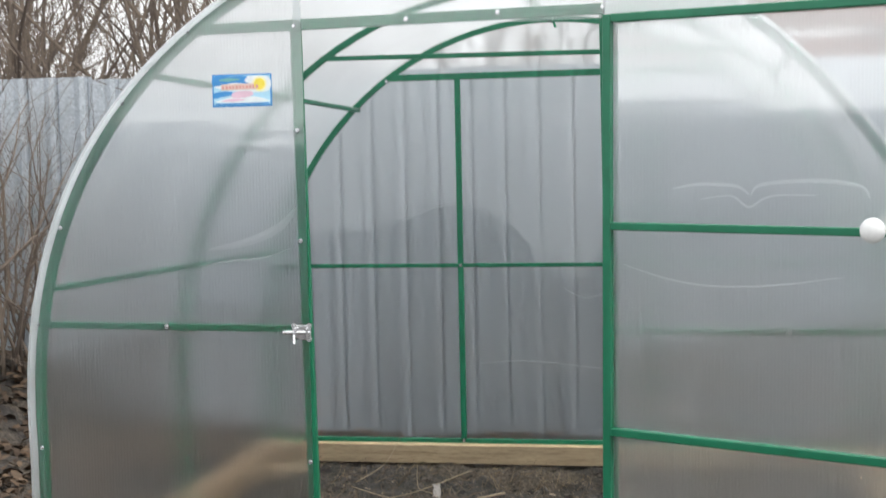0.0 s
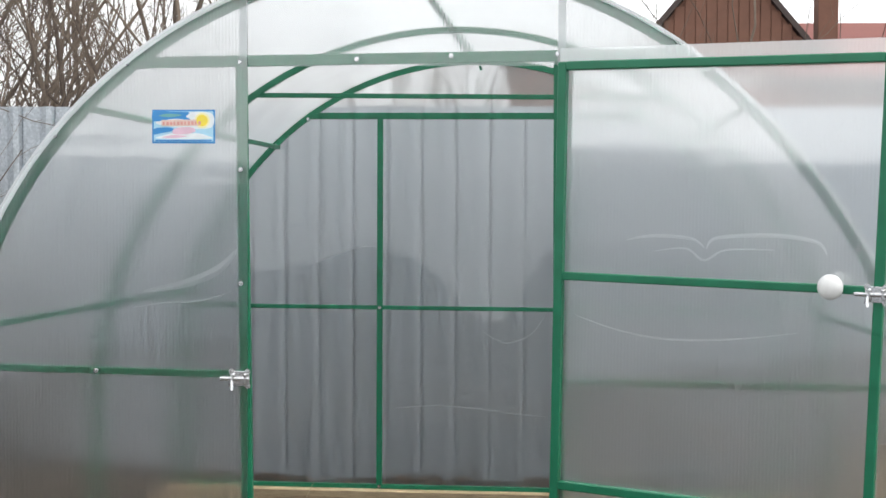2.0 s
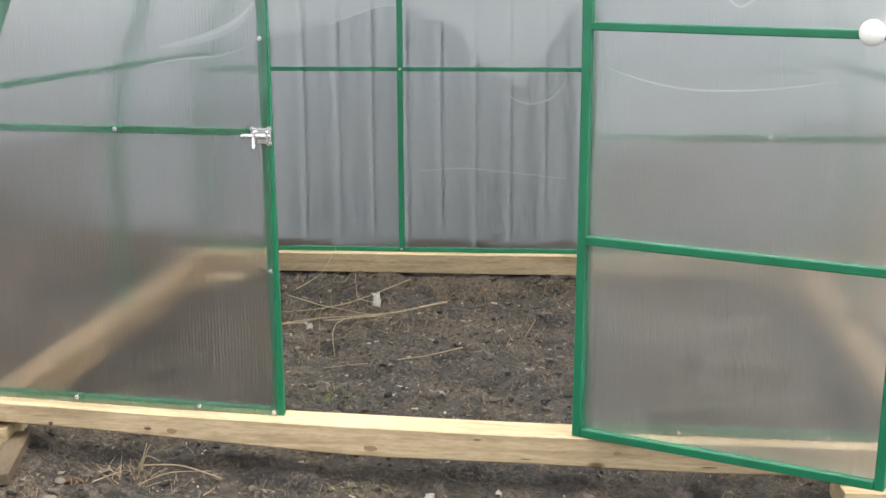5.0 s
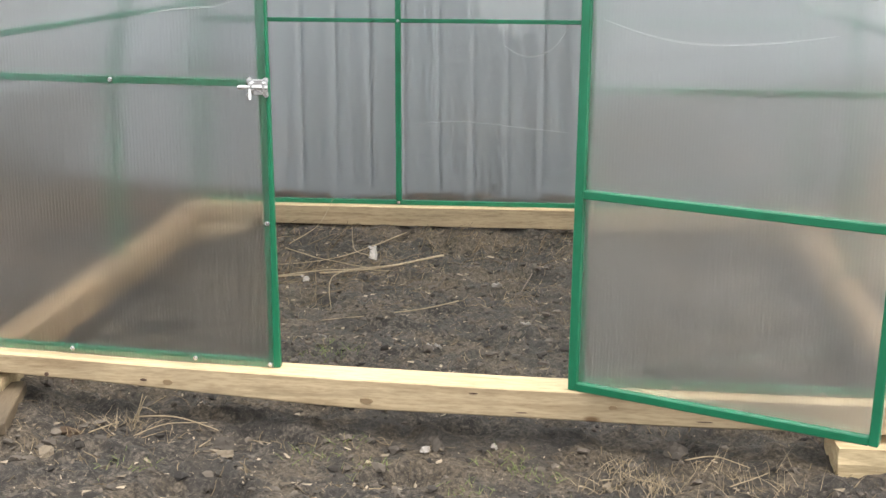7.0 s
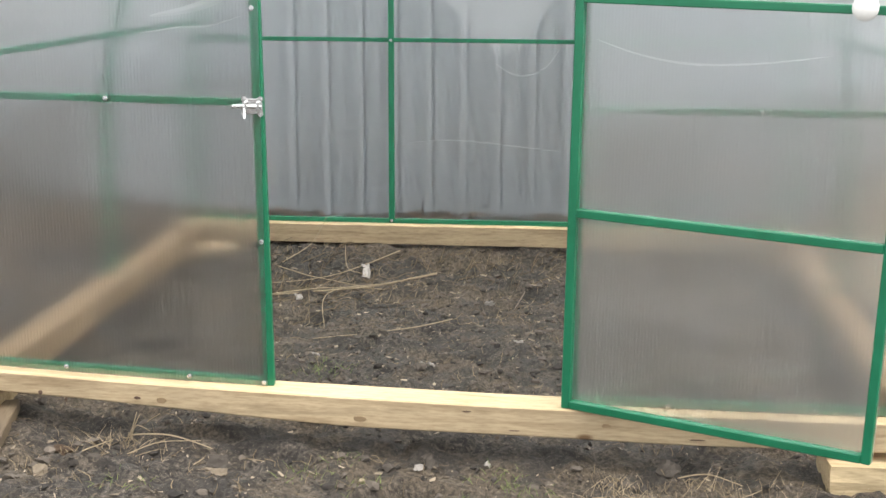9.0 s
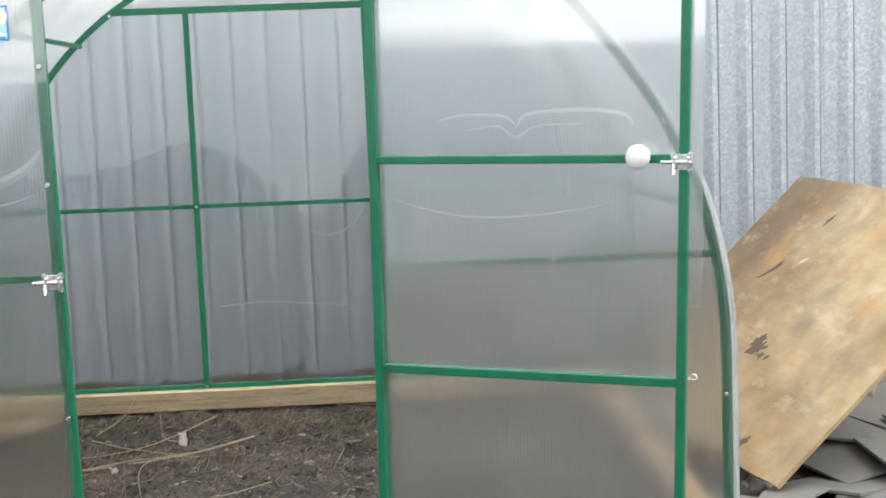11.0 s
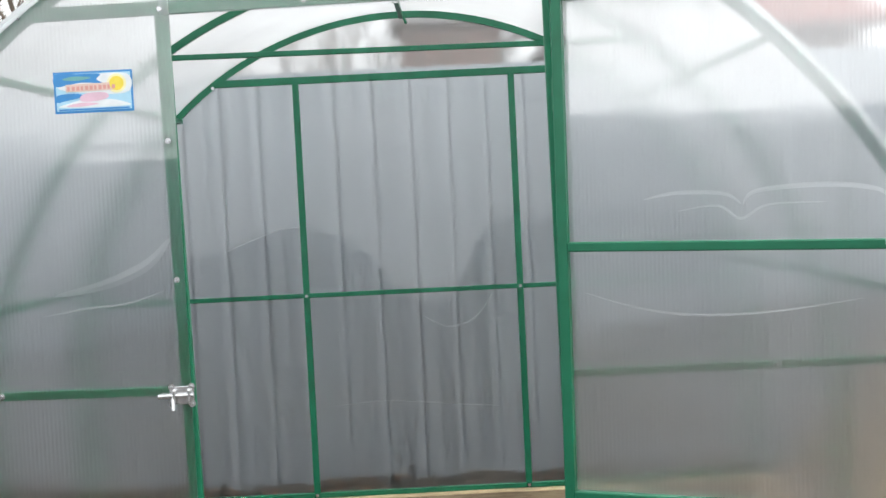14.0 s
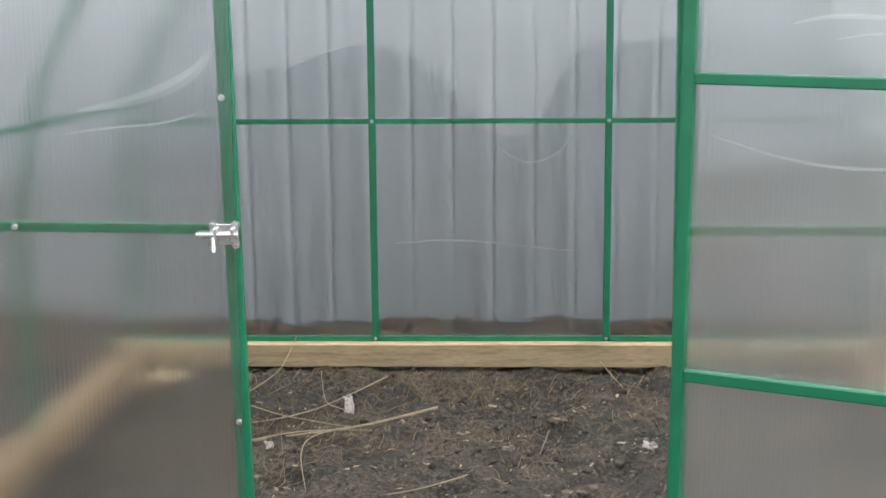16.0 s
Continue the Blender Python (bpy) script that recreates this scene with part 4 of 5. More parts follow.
for x, y, w, h, turn in ((0.80, 0.53, 0.06, 0.09, -38), (0.825, 0.49, 0.06, 0.10, -60), (0.855, 0.43, 0.06, 0.12, -45), (0.875, 0.38, 0.035, 0.08, -30), (0.93, 0.47, 0.02, 0.035, -30), (0.545, 1.25, 0.035, 0.13, -30),
                         (0.62, 1.31, 0.02, 0.11, -40), (0.46, 0.90, 0.025, 0.10, -30), (0.41, 0.83, 0.02, 0.09, -35), (0.51, 0.80, 0.018, 0.06, -20), (0.17, 0.80, 0.09, 0.014, 8),
                         (0.24, 0.84, 0.06, 0.010, -4), (0.36, 0.70, 0.02, 0.035, 0), (0.62, 0.42, 0.014, 0.06, -30), (1.22, 0.09, 0.03, 0.07, -35), (1.02, 0.03, 0.05, 0.03, 0),
                         (0.44, 0.30, 0.018, 0.06, -30), (1.19, 0.34, 0.012, 0.05, -20)):
    x, y, w, h = x * K, y * K, w * K, h * K
    torn(x, y, w, h, turn, TORN)
# lighter splinters beside nail holes
for x, y, w, h, turn in ((1.20, 0.40, 0.045, 0.10, -30), (1.29, 0.50, 0.03, 0.07, -20), (1.16, 0.95, 0.05, 0.10, -35), (1.09, 0.86, 0.03, 0.09, -30), (0.62, 0.98, 0.03, 0.07, -50)):
    torn(x * K, y * K, w, h, turn, SPLINTER, 0.002)


def slab(x, y, z, w, d, turn, tilt, h=0.012, label="broken grey slate sheet lying on the rubble"):
    ob = thing("slate_sheet", label, "slate", (x, y, z), group="broken slates")
    pts = []
    for a, b in ((-1, -1), (0.1, -1.04), (1, -0.9), (1.03, 0.2), (0.9, 1), (-0.2, 0.95), (-1, 1)):
        pts.append((a * w / 2 + rng.uniform(-0.02, 0.02), b * d / 2 + rng.uniform(-0.02, 0.02)))
    bm = prism_bm(pts, 0, h)
    bm.transform(Matrix.Rotation(radians(90), 4, "X"))
    part("slate", bm, SLATE, ob)
    ob.rotation_euler = (radians(tilt[0]), radians(tilt[1]), radians(turn))
    return ob


for x, y, w, d, turn, tilt, lift in ((2.30, 1.05, 0.55, 0.42, 20, (4, -6), 0.10), (2.42, 1.30, 0.50, 0.45, -15, (8, 4), 0.14),
                                     (2.16, 0.80, 0.46, 0.36, 38, (-5, 6), 0.05), (2.52, 0.92, 0.50, 0.40, 5, (3, 8), 0.08),
                                     (2.35, 0.62, 0.55, 0.40, -28, (-4, -3), 0.03), (2.65, 1.45, 0.6, 0.5, 33, (6, -4), 0.18),
                                     (2.75, 1.15, 0.5, 0.4, 12, (10, 3), 0.12), (2.05, 0.45, 0.30, 0.24, 50, (3, 10), 0.02), (1.79, 0.49, 0.30, 0.24, 15, (6, -8), 0.04),
                                     (1.66, 0.62, 0.24, 0.18, -30, (8, 4), 0.03), (1.88, 0.60, 0.26, 0.20, 60, (-6, 5), 0.05)):
    x, y = 0.445 + (x - 0.445) * K, (y + 4.2) * K - 4.2
    slab(x, y, ground_at(x, y) + lift, w * K, d * K, turn, tilt)
for x, y, s in ((1.83, 0.92, 0.075), (1.86, 0.84, 0.05), (2.1, 1.5, 0.2), (2.4, 1.7, 0.26), (2.55, 2.0, 0.3)):
    x, y, s = 0.445 + (x - 0.445) * K, (y + 4.2) * K - 4.2, s * K
    ob = thing("rubble_stone", "rough pale grey broken stone on the soil", "stone", (x, y, ground_at(x, y) + s * 0.25), group="rubble")
    bm = bmesh.new()
    bmesh.ops.create_icosphere(bm, subdivisions=3, radius=s)
    for v in bm.verts:
        q = v.co / s * 1.4 + Vector((x, y, s)) * 5
        v.co *= 0.85 + 0.35 * noise.noise(q) + 0.12 * noise.noise(q * 3)
        v.co.z *= 0.75
    part("stone", bm, SLATE, ob)

# a broken white tile at the foot of the plywood
tile = thing("broken_tile", "broken corner of a white board on the rubble", "tile", (2.095, 1.373, ground_at(2.095, 1.373) + 0.03))
bm = prism_bm([(-0.09, -0.07), (-0.07, 0.06), (0.02, 0.08), (0.12, 0.05)], 0, 0.012)
bm.transform(Matrix.Rotation(radians(90), 4, "X"))
part("tile", bm, CHIP_WHITE, tile)
tile.rotation_euler = (radians(24), radians(-4), radians(8))

# ---- litter on the soil ----
rng = random.Random(5)


def stalk(name, label, pts, r, material=TWIG, category="stick"):
    """A dry stick that lies on the soil along the given places (x, y, lift)."""
    n, path = 8, []
    ends = [Vector((x, y, ground_at(x, y) + h + r * 1.5)) for x, y, h in pts]
    for i in range(len(pts) - 1):
        for k in range(n):
            s = k / n
            j = (i + s) / (len(pts) - 1)
            a, b = ends[max(i - 1, 0)], ends[min(i + 2, len(ends) - 1)]
            p, w = ends[i], ends[i + 1]
            q = 0.5 * (2 * p + (w - a) * s + (2 * a - 5 * p + 4 * w - b) * s * s + (3 * p - a - 3 * w + b) * s ** 3)
            q += Vector((0, 0.006 * noise.noise((q.x * 6, q.y * 6, r * 900)), 0.003 * noise.noise((q.x * 8, q.y * 8, 2.0))))
            path.append((q, r * (1 - 0.45 * j)))
    path.append((ends[-1], r * 0.5))
    path = [(q, w * 0.66) for q, w in path]
    V, F = tubes([path], 6)
    ob = linked(name, mesh_of(name, V, F, material, True))
    return tagged(ob, label, category)


stalk("dry_stick", "long pale dry stick lying on the dark soil", [(-0.205, 2.085, 0.035), (-0.50, 1.97, 0.025), (-0.95, 1.80, 0.01)], 0.009)
stalk("dry_stick", "long pale dry stick lying on the dark soil", [(-0.08, 1.44, 0.02), (-0.27, 1.33, 0.015), (-0.62, 1.19, 0.01)], 0.0042)
stalk("dry_stick", "thin bent dry stalk on the soil", [(-0.42, 2.42, 0.05), (-0.72, 2.14, 0.05), (-1.0, 1.98, 0.02)], 0.0042)
stalk("dry_stick", "thin bent dry stalk on the soil", [(-0.96, 2.12, 0.08), (-0.75, 2.0, 0.05), (-0.50, 1.99, 0.02)], 0.0042)
stalk("dry_stick", "thin bent dry stalk on the soil", [(-0.44, 1.96, 0.04), (-0.62, 1.80, 0.05), (-0.66, 1.62, 0.04), (-0.62, 1.42, 0.01)], 0.0042)
stalk("dry_stick", "thin bent dry stalk on the soil", [(-0.98, 2.30, 0.01), (-0.86, 2.42, 0.05), (-0.80, 2.54, 0.14)], 0.0042)
stalk("dry_stick", "thin bent dry stalk on the soil", [(-0.55, 2.05, 0.06), (-0.64, 2.18, 0.05), (-0.68, 2.36, 0.07)], 0.0035)
stalk("dry_stick", "thin bent dry stalk on the soil", [(0.44, 2.50, 0.06), (0.52, 2.36, 0.01)], 0.0042)
stalk("dry_stick", "thin bent dry stalk on the soil", [(0.21, 1.92, 0.05), (0.17, 1.74, 0.01)], 0.005, BARK)
stalk("dry_stick", "thin bent dry stalk on the soil", [(-0.95, 1.70, 0.01), (-0.68, 1.88, 0.03), (-0.42, 1.95, 0.01)], 0.0045)
for pts, r in (([(-0.985, -0.10, 0.012), (-0.834, -0.125, 0.03), (-0.70, -0.15, 0.012)], 0.0042), ([(-1.06, -0.30, 0.01), (-1.055, -0.20, 0.02), (-1.02, -0.14, 0.01)], 0.0035),
               ([(-0.99, -0.11, 0.0), (-0.965, -0.12, 0.05), (-0.95, -0.11, 0.10)], 0.0035), ([(-0.975, -0.10, 0.0), (-0.95, -0.12, 0.06), (-0.90, -0.14, 0.045)], 0.003),
               ([(-0.98, -0.12, 0.0), (-0.94, -0.14, 0.08), (-0.93, -0.13, 0.09)], 0.003), ([(-0.95, -0.22, 0.01), (-0.86, -0.16, 0.02), (-0.74, -0.13, 0.02)], 0.0028),
               ([(-0.62, -0.12, 0.02), (-0.53, -0.16, 0.01)], 0.0025), ([(-0.72, -0.30, 0.01), (-0.70, -0.22, 0.02)], 0.003),
               ([(0.74, -0.14, 0.01), (0.83, -0.12, 0.03), (0.94, -0.12, 0.01)], 0.0035), ([(0.48, -0.33, 0.01), (0.60, -0.30, 0.02), (0.69, -0.31, 0.01)], 0.003),
               ([(0.86, -0.30, 0.01), (0.98, -0.22, 0.03)], 0.003)):
    stalk("dry_stick", "thin bent dry stalk on bare soil", pts, r)


def scrap(name, label, x, y, w, d, m, turn, lift=0.02, category="scrap"):
    bm = bmesh.new()
    bmesh.ops.create_grid(bm, x_segments=5, y_segments=5, size=0.5)
    for v in bm.verts:
        a, b = v.co.x, v.co.y
        v.co = Vector((a * w + 0.01 * noise.noise((a * 4, b * 4, x)), b * d + 0.01 * noise.noise((a * 4, b * 4, y)), 0.35 * w * noise.noise((a * 2.2, b * 2.2, x * 7))))
    ret = bmesh.ops.extrude_face_region(bm, geom=bm.faces[:])
    for v in ret["geom"]:
        if isinstance(v, bmesh.types.BMVert):
            v.co.z += 0.004
    ob = part(name, bm, m)
    ob.location, ob.rotation_euler = (x, y, ground_at(x, y) + lift), (radians(38), radians(8), radians(turn))
    return tagged(ob, label, category)


scrap("paper_scrap", "crumpled pale scrap of paper on the soil", -0.556, 2.20, 0.04, 0.085, CHIP, 15, 0.035)
scrap("paper_scrap", "small pale scrap on the soil", 0.56, 1.75, 0.045, 0.026, CHIP, -20, 0.02)
scrap("paper_scrap", "small pale scrap on the soil", -0.80, 1.78, 0.032, 0.028, CHIP, 40, 0.012)
scrap("wood_lump", "brown rotten lump of wood on the soil", -0.93, 1.83, 0.10, 0.05, LITTER, 25, 0.02, "wood")
scrap("bark_lump", "dark flat lump of bark on the soil", -0.669, -0.24, 0.075, 0.05, CLOD, 20, 0.012, "bark")
scrap("dead_leaf", "curled brown dead leaf on the soil", -0.646, -0.325, 0.07, 0.025, FLAKE, 12, 0.012, "leaf")
scrap("dead_leaf", "curled brown dead leaf on the soil", -1.156, -0.215, 0.07, 0.03, LITTER, -10, 0.012, "leaf")
scrap("pale_stone", "dull yellowish lump on the soil", -1.16, -0.392, 0.04, 0.05, FLAKE, 30, 0.012, "stone")
scrap("pale_stone", "dull yellowish lump on the soil", 0.507, -0.369, 0.04, 0.03, FLAKE, 70, 0.012, "stone")
scrap("bark_lump", "dark flat lump of bark on the soil", 0.712, -0.13, 0.06, 0.05, CLOD, -30, 0.015, "bark")
scrap("bark_lump", "dark flat lump of bark on the soil", -0.02, -0.12, 0.05, 0.05, CLOD, 50, 0.015, "bark")
for x, y, s in ((-0.14, 0.83, 0.035), (-0.11, 0.83, 0.03), (-0.19, 0.84, 0.025), (0.21, 1.17, 0.035), (-0.57, 0.93, 0.03), (0.06, 1.75, 0.04), (-0.05, -0.16, 0.03), (0.16, -0.12, 0.03)):
    scrap("pale_chip", "small white chip of plaster on the soil", x, y, s, s * 0.6, CHIP, rng.uniform(0, 180), 0.006, "chip")


def in_view(x, y):
    return abs(x) < 1.42 and 0.08 < y < 2.52 or abs(x) < 2.1 and -1.3 < y < -0.09


def stuff(name, V, F, m, label, category):
    ob = linked(name, mesh_of(name, V, F, m))
    return tagged(ob, label, category, kind="stuff")


# clods
V, F = [], []
ico = bmesh.new()
bmesh.ops.create_icosphere(ico, subdivisions=1, radius=1)
ico.verts.ensure_lookup_table()
ico_v, ico_f = [v.co.copy() for v in ico.verts], [[v.index for v in f.verts] for f in ico.faces]
ico.free()
made = 0
while made < 9000:
    x, y = rng.uniform(-2.1, 2.1), rng.uniform(-1.3, 2.55)
    if not in_view(x, y):
        continue
    made += 1
    s = 0.003 + 0.017 * rng.random() ** 6
    c = Vector((x, y, ground_at(x, y) + s * 0.2))
    b = len(V)
    sq = (rng.uniform(0.7, 1.5), rng.uniform(0.7, 1.4), rng.uniform(0.45, 0.8))
    for v in ico_v:
        k = s * rng.uniform(0.5, 1.4)
        V.append(c + Vector((v.x * sq[0], v.y * sq[1], v.z * sq[2])) * k)
    F += [tuple(b + i for i in f) for f in ico_f]
stuff("soil_clods", V, F, CLOD, "crumbs and clods of dark soil", "soil")

# straw, root ends and bits of stalk
paths = []
while len(paths) < 2500:
    x, y = rng.uniform(-2.1, 2.1), rng.uniform(-1.2, 2.55)
    if not in_view(x, y):
        continue
    if rng.random() > (0.95 if (x < -0.1 and y > 1.5) or y > 2.2 or noise.noise((x * 2.2, y * 2.2, 4.0)) > 0.15 else 0.3):
        continue
    a, ln = rng.uniform(0, math.pi), 0.012 + 0.075 * rng.random() ** 3
    r, bend = rng.uniform(0.0006, 0.0015), rng.uniform(-0.9, 0.9)
    path, lift = [], rng.uniform(0, 0.025)
    for k in range(4):
        s = k / 3
        px, py = x + math.cos(a + bend * s) * ln * s, y + math.sin(a + bend * s) * ln * s
        path.append((Vector((px, py, ground_at(px, py) + 0.004 + lift * s)), r))
    paths.append(path)
stuff("straw_bits", *tubes(paths, 4), STRAW, "scattered dry straw and stalk ends", "straw")

# broken stalks and root ends heaped in the far corner and along the far beam
paths = []
while len(paths) < 420:
    x, y = (rng.gauss(-0.75, 0.22), rng.gauss(1.95, 0.20)) if len(paths) < 190 else (rng.uniform(-1.3, 1.3), rng.gauss(2.38, 0.10))
    if not (abs(x) < 1.38 and 0.1 < y < 2.52):
        continue
    a, ln = rng.gauss(0.35, 0.8), 0.03 + 0.15 * rng.random() ** 2
    r, bend = rng.uniform(0.0009, 0.0026), rng.uniform(-0.7, 0.7)
    path, lift = [], rng.uniform(0.0, 0.05)
    for k in range(5):
        q = k / 4
        px, py = x + math.cos(a + bend * q) * ln * q, min(2.54, y + math.sin(a + bend * q) * ln * q)
        path.append((Vector((px, py, ground_at(px, py) + 0.006 + lift * q)), r * (1 - 0.4 * q)))
    paths.append(path)
stuff("broken_stalks", *tubes(paths, 4), STALK, "brown broken stalks heaped on the soil", "stalks")

# small pale flakes
V, F = [], []
made = 0
while made < 3600:
    x, y = rng.uniform(-2.0, 2.0), rng.uniform(-1.2, 2.5)
    if not in_view(x, y):
        continue
    made += 1
    s, a = 0.0025 + 0.013 * rng.random() ** 3, rng.uniform(0, 6.28)
    z, b = ground_at(x, y) + 0.008, len(V)
    slim = rng.uniform(0.25, 0.9)
    for dx, dy in ((-1.2, -0.4 * slim), (0.9, -0.6 * slim), (1.3, 0.4 * slim), (-0.8, 0.55 * slim)):
        V.append((x + s * (dx * math.cos(a) - dy * math.sin(a)), y + s * (dx * math.sin(a) + dy * math.cos(a)), z + rng.uniform(-0.004, 0.006)))
    F.append((b, b + 1, b + 2, b + 3))
stuff("pale_flakes", V, F, FLAKE, "small pale flakes of bark and plaster", "chips")


def blades(spots, n, length, m, name, label, spread=0.07):
    paths = []
    for x, y in spots:
        for _ in range(n):
            bx, by = x + rng.gauss(0, spread), y + rng.gauss(0, spread * 0.7)
            a, ln, droop = rng.uniform(0, 6.28), length * rng.uniform(0.5, 1.2), rng.uniform(0.3, 1.2)
            g = ground_at(bx, by)
            paths.append([(Vector((bx + math.cos(a) * ln * s * droop, by + math.sin(a) * ln * s * droop, g + ln * (s - 0.45 * droop * s * s))), 0.0012 * (1.05 - s))
                          for s in (0, 0.35, 0.7, 1.0)])
    V, F = tubes(paths, 3)
    return stuff(name, V, F, m, label, "grass")


blades([(-1.02, -0.13), (-0.96, -0.16), (0.56, -0.26), (0.62, -0.32), (0.50, -0.36), (0.60, -0.40), (0.95, -0.34), (1.05, -0.28), (0.72, -0.42), (0.82, -0.20)], 26, 0.085, TWIG, "dry_grass", "tufts of dry straw-coloured grass")
blades([(-0.60, 0.74), (-0.46, 0.72), (-0.52, 0.80), (0.10, -0.45), (0.35, -0.62), (-0.2, -0.30), (0.85, -0.5), (0.1, -0.9), (0.16, -0.18), (0.24, -0.22), (-0.28, -0.16), (-0.36, -0.28), (0.30, -0.34), (-0.9, -0.45)], 22, 0.035, GRASS, "green_grass", "small sprigs of fresh green grass", 0.05)
blades([(-0.7 + 0.12 * k + rng.uniform(-0.05, 0.05), 2.46 + rng.uniform(-0.05, 0.03)) for k in range(16)], 9, 0.05, STRAW, "dry_grass", "dry grass along the base beam", 0.05)


def leaves(count, area, name, label, size=0.035):
    V, F = [], []
    for _ in range(count):
        x, y = rng.uniform(area[0], area[2]), rng.uniform(area[1], area[3])
        edge = min(x - area[0], area[2] - x, y - area[1], area[3] - y)
        if noise.noise((x * 1.6, y * 1.6, 8.0)) + edge * 1.2 < rng.uniform(0.1, 0.6):
            continue
        s, a = size * rng.uniform(0.5, 1.3), rng.uniform(0, 6.28)
        z = ground_at(x, y) + rng.uniform(0.004, 0.03)
        t, u, b = rng.uniform(-0.6, 0.6), rng.uniform(-0.6, 0.6), len(V)
        for dx, dy in ((-1, 0), (-0.3, -0.5), (0.6, -0.4), (1.1, 0), (0.6, 0.4), (-0.3, 0.5)):
            V.append((x + s * (dx * math.cos(a) - dy * math.sin(a)), y + s * (dx * math.sin(a) + dy * math.cos(a)), z + s * (dx * t + abs(dy) * 0.5 + dy * u)))
        F.append(tuple(range(b, b + 6)))
    return stuff(name, V, F, LITTER, label, "leaves")


leaves(6500, (-4.6, -1.0, -1.50, 3.9), "fallen_leaves", "brown fallen leaves on a bank of soil", 0.04)
leaves(5200, (-2.2, 2.70, 2.6, 3.9), "fallen_leaves", "brown fallen leaves along the fence", 0.024)

# ---- bare shrubs and trees beyond the fence ----


def bare_shrub(name, label, x, y, z, height, stems, seed, spread=0.45, category="bush", twigs=1.0):
    """Several tapering stems that fork three times into fine bare twigs."""
    r = random.Random(seed)
    trunk, fine = [], []

    def grow(p, d, length, rad, depth):
        n = 6 if depth < 2 else 4
        path, q, dirn = [(p.copy(), rad)], p.copy(), d.copy()
        for i in range(1, n + 1):
            dirn = (dirn + Vector((r.gauss(0, 0.16), r.gauss(0, 0.16), r.gauss(0.05, 0.10)))).normalized()
            q = q + dirn * (length / n)
            path.append((q.copy(), rad * (1 - 0.75 * i / n)))
        (trunk if depth == 0 else fine).append(path)
        if depth >= 3:
            return
        kids = (10, 6, 4)[depth] * (twigs if depth else 1)
        for _ in range(int(kids)):
            s = r.uniform(0.18, 1.0)
            k = min(n - 1, int(s * n))
            at = path[k][0].lerp(path[k + 1][0], s * n - k)
            side = Vector((r.gauss(0, 1), r.gauss(0, 1), r.gauss(0.35, 0.5))).normalized()
            nd = (dirn * 0.75 + side * 0.75).normalized()
            grow(at, nd, length * r.uniform(0.28, 0.5), path[k][1] * r.uniform(0.35, 0.6), depth + 1)

    for _ in range(stems):
        a = r.uniform(0, 6.28)
        d = Vector((math.cos(a) * spread, math.sin(a) * spread, 1)).normalized()
        grow(Vector((r.gauss(0, 0.15), r.gauss(0, 0.15), 0)), d, height * r.uniform(0.7, 1.1), 0.028 * height / 4, 0)
    ob = thing(name, label, category, (x, y, z), group="bare shrubs beyond the fence")
    linked("trunk", mesh_of("trunk", *tubes(trunk, 5), BARK, True), ob)
    linked("crown", mesh_of("crown", *tubes(fine, 3), BARK), ob)
    return ob


for i, (x, y, h, n) in enumerate(((-4.6, 6.0, 4.6, 8), (-3.6, 5.2, 4.4, 9), (-2.7, 6.2, 4.6, 8), (-5.7, 7.2, 5.2, 8), (-1.8, 7.2, 4.4, 7), (-3.2, 8.0, 5.2, 8),
                                  (-0.9, 8.4, 3.9, 6), (-6.6, 5.6, 4.6, 7), (-4.1, 4.9, 4.2, 9), (-5.1, 5.6, 4.8, 9), (-3.1, 5.0, 4.0, 8), (-4.4, 7.0, 5.0, 9))):
    bare_shrub("bare_bush", "tangled leafless brown bush behind the fence", x, y, -0.05, h, n, 40 + i, twigs=1.2)
for i, (x, y, h, n) in enumerate(((0.6, 9.2, 3.3, 4), (1.55, 7.2, 3.6, 2), (-0.1, 6.6, 3.1, 5), (0.75, 7.4, 3.2, 5), (-0.55, 6.2, 2.7, 8), (0.25, 7.0, 2.8, 8), (-0.9, 7.0, 2.8, 8))):
    bare_shrub("bare_sapling", "thin leafless sapling behind the fence", x, y, -0.05, h, n, 70 + i, 0.25, twigs=0.6)
for i, (x, y) in enumerate(((-3.6, 3.45), (-2.9, 3.5), (-3.2, 3.4), (-2.45, 3.5), (-3.75, 3.5), (-3.45, 3.3), (-4.0, 3.2), (-3.62, 2.9), (-3.3, 3.55))):
    bare_shrub("fence_creeper", "dead leafless stems against the metal fence", x, y, ground_at(x, y) - 0.05, 1.75, 4, 90 + i, 0.35, twigs=0.6)
bare_shrub("bare_tree", "small distant leafless tree", 9.3, 20.0, -0.05, 5.2, 3, 120, 0.25, "tree", 0.8)

# ---- the neighbour's house ----
HX, HY = 1.95, 9.0
nb = thing("neighbour_house", "brick house with a brown boarded gable beyond the fence", "house", (HX, HY, 0))


def npart(name, bm, m, parent=None, label=""):
    bm.transform(Matrix.Translation((-HX, -HY, 0)))
    return part(name, bm, m, parent or nb, label)


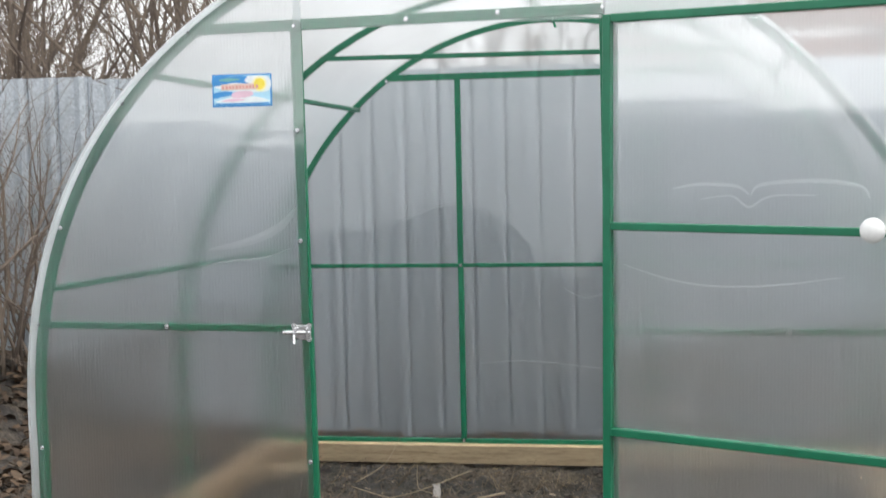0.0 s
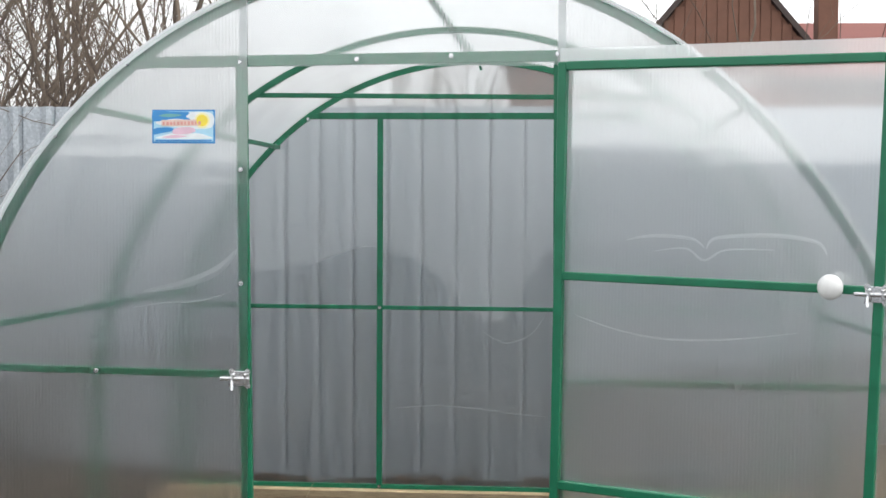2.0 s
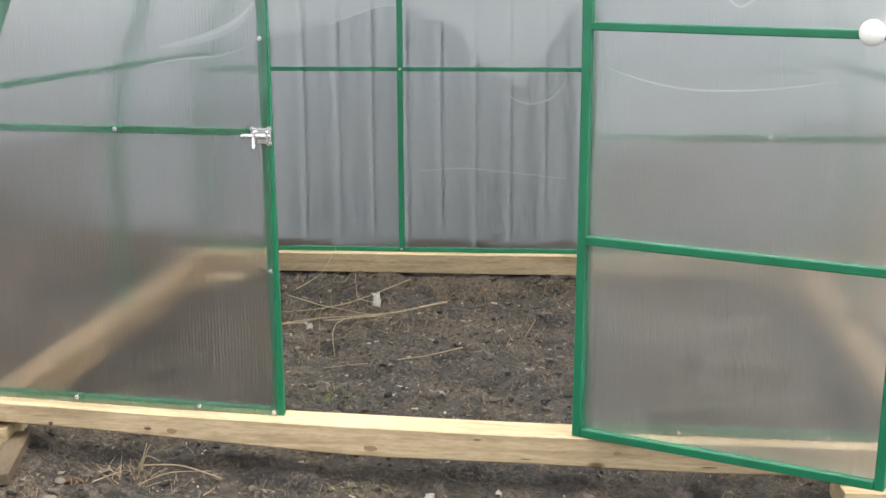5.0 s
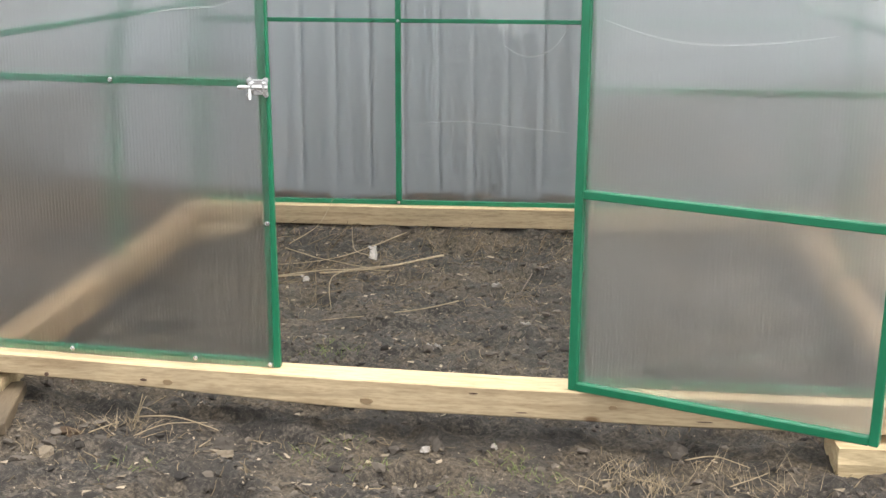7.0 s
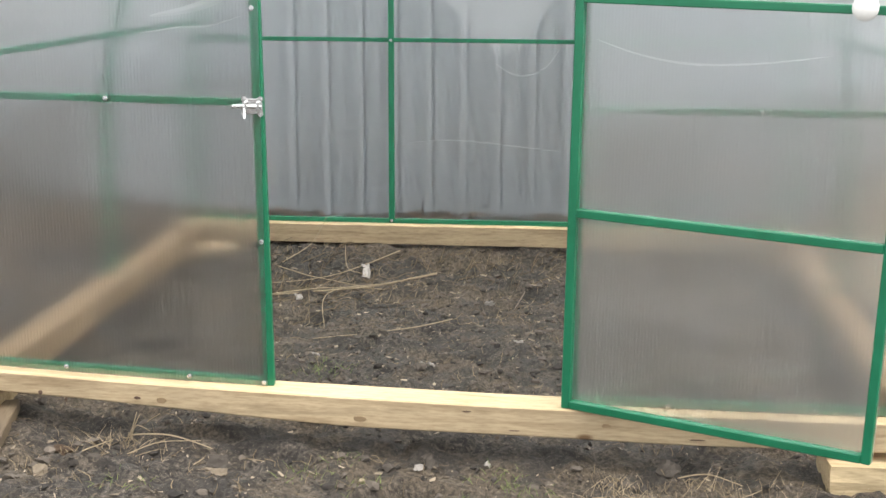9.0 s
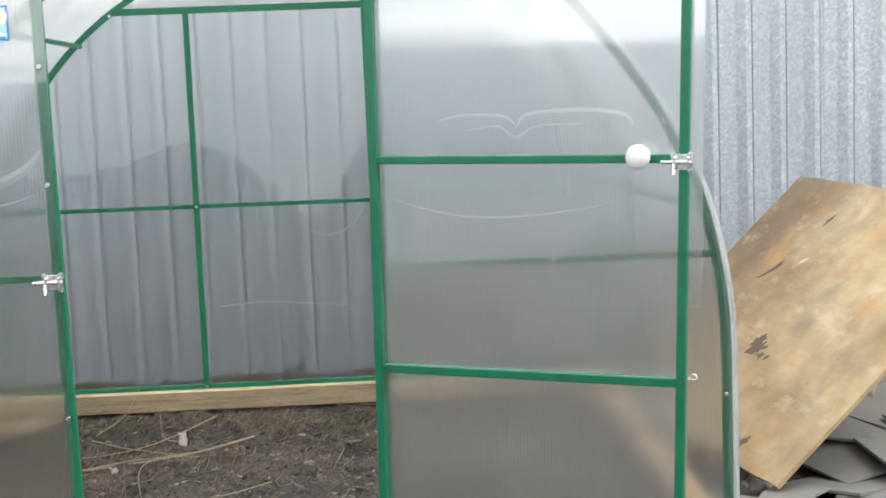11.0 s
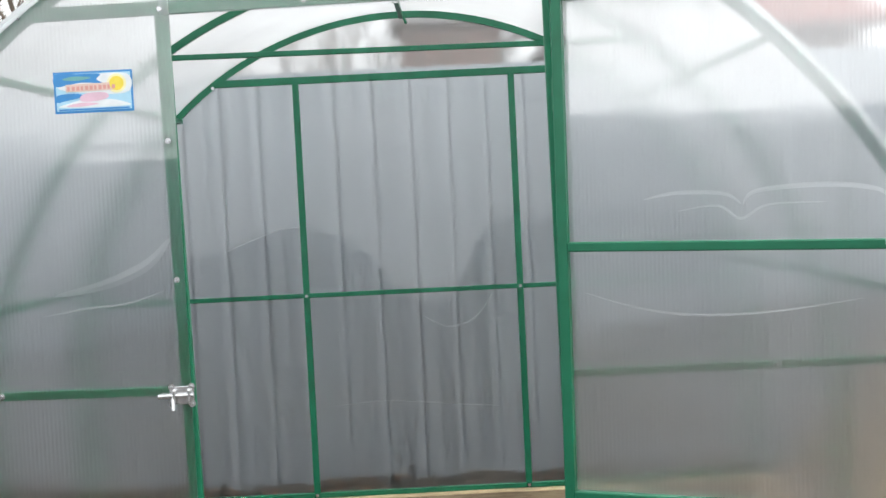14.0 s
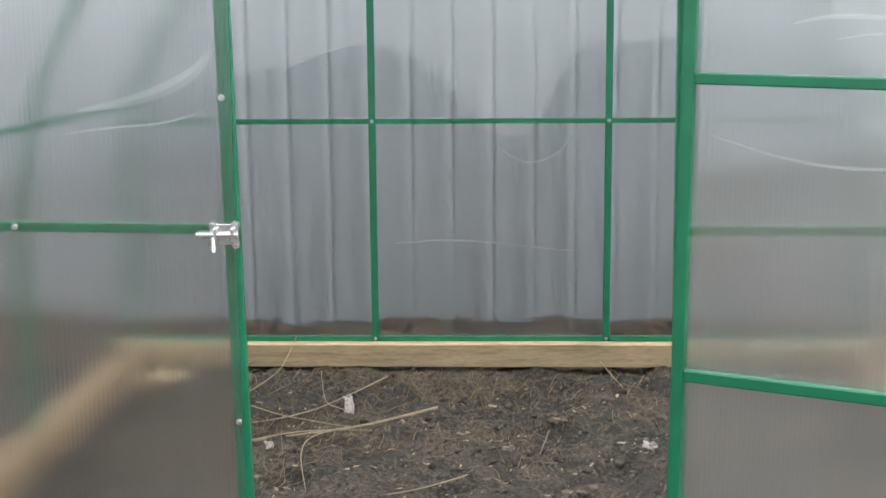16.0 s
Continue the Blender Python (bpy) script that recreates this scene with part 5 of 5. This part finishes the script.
npart("wall", box_bm((1.2, 9.06, -0.1), (4.18, 13.0, 2.72), 0.0), MORTAR, None, "red brick wall")
gable = npart("gable", prism_bm([(0.95, 2.75), (1.95, 3.98), (2.95, 2.75)], 8.98, 9.08), GABLE, None, "gable of brown boards")
for k in range(20):
    x = 0.97 + k * 0.1
    top = 3.96 - abs(x + 0.047 - 1.95) * 1.22
    if top > 2.80:
        b = box_bm((x, 8.965, 2.76), (x + 0.094, 8.98, top), 0.003)
        b.transform(Matrix.Translation((-HX, -HY, 0)))
        part("board", b, GABLE, gable)
for s in (-1, 1):
    npart("roof", bar_bm((1.95, 10.9, 4.02), (1.95 + s * 1.12, 10.9, 2.68), 3.95, 0.05, (s * 1.22, 0, 1), 0.0), ROOF, None, "dark roof slope")
npart("low_roof", bar_bm((3.4, 8.68, 2.76), (3.4, 11.2, 3.52), 1.95, 0.05, (0, -0.75, 2.5), 0.0), RED_ROOF, None, "dull red low roof")
npart("eaves", box_bm((2.42, 8.66, 2.69), (4.37, 8.74, 2.73), 0.004), ROOF, None, "dark roof edge")
npart("fascia", box_bm((2.95, 8.98, 2.60), (4.05, 9.03, 2.645), 0.004), FASCIA, None, "white painted board")
npart("chimney", box_bm((2.86, 9.3, 2.7), (3.05, 9.55, 4.5), 0.006), GABLE, None, "brown chimney")
BRICK_ME = bpy.data.meshes.new("brick")
bb = box_bm((0.005, -0.012, 0.004), (0.245, 0.02, 0.071), 0.004)
bb.to_mesh(BRICK_ME)
bb.free()
BRICK_ME.materials.append(BRICK)
wall = [o for o in nb.children if o.name.startswith("wall")][0]
for row in range(10):
    for k in range(12):
        x = 1.22 + k * 0.25 + (0.125 if row % 2 else 0)
        if x < 3.95:
            ob = new("brick", BRICK_ME)
            ob.parent = wall
            ob.location = (x - HX, 9.055 - HY, 2.0 + row * 0.072 - 0)

# ---- a red brick outbuilding beyond the fence ----
shed = thing("brick_shed", "small red brick outbuilding with a pale corner beyond the fence", "shed", (0.36, 9.6, 0))
part("wall", box_bm((-0.46, -0.5, -0.1), (0.44, 0.6, 2.92), 0.01), SHED_RED, shed, "weathered red wall")
part("corner_trim", box_bm((0.442, -0.53, -0.1), (0.50, -0.40, 2.94), 0.004), FASCIA, shed, "white corner board")
part("roof", box_bm((-0.54, -0.62, 2.925), (0.56, 0.70, 2.975), 0.006), ROOF, shed, "flat dark roof")
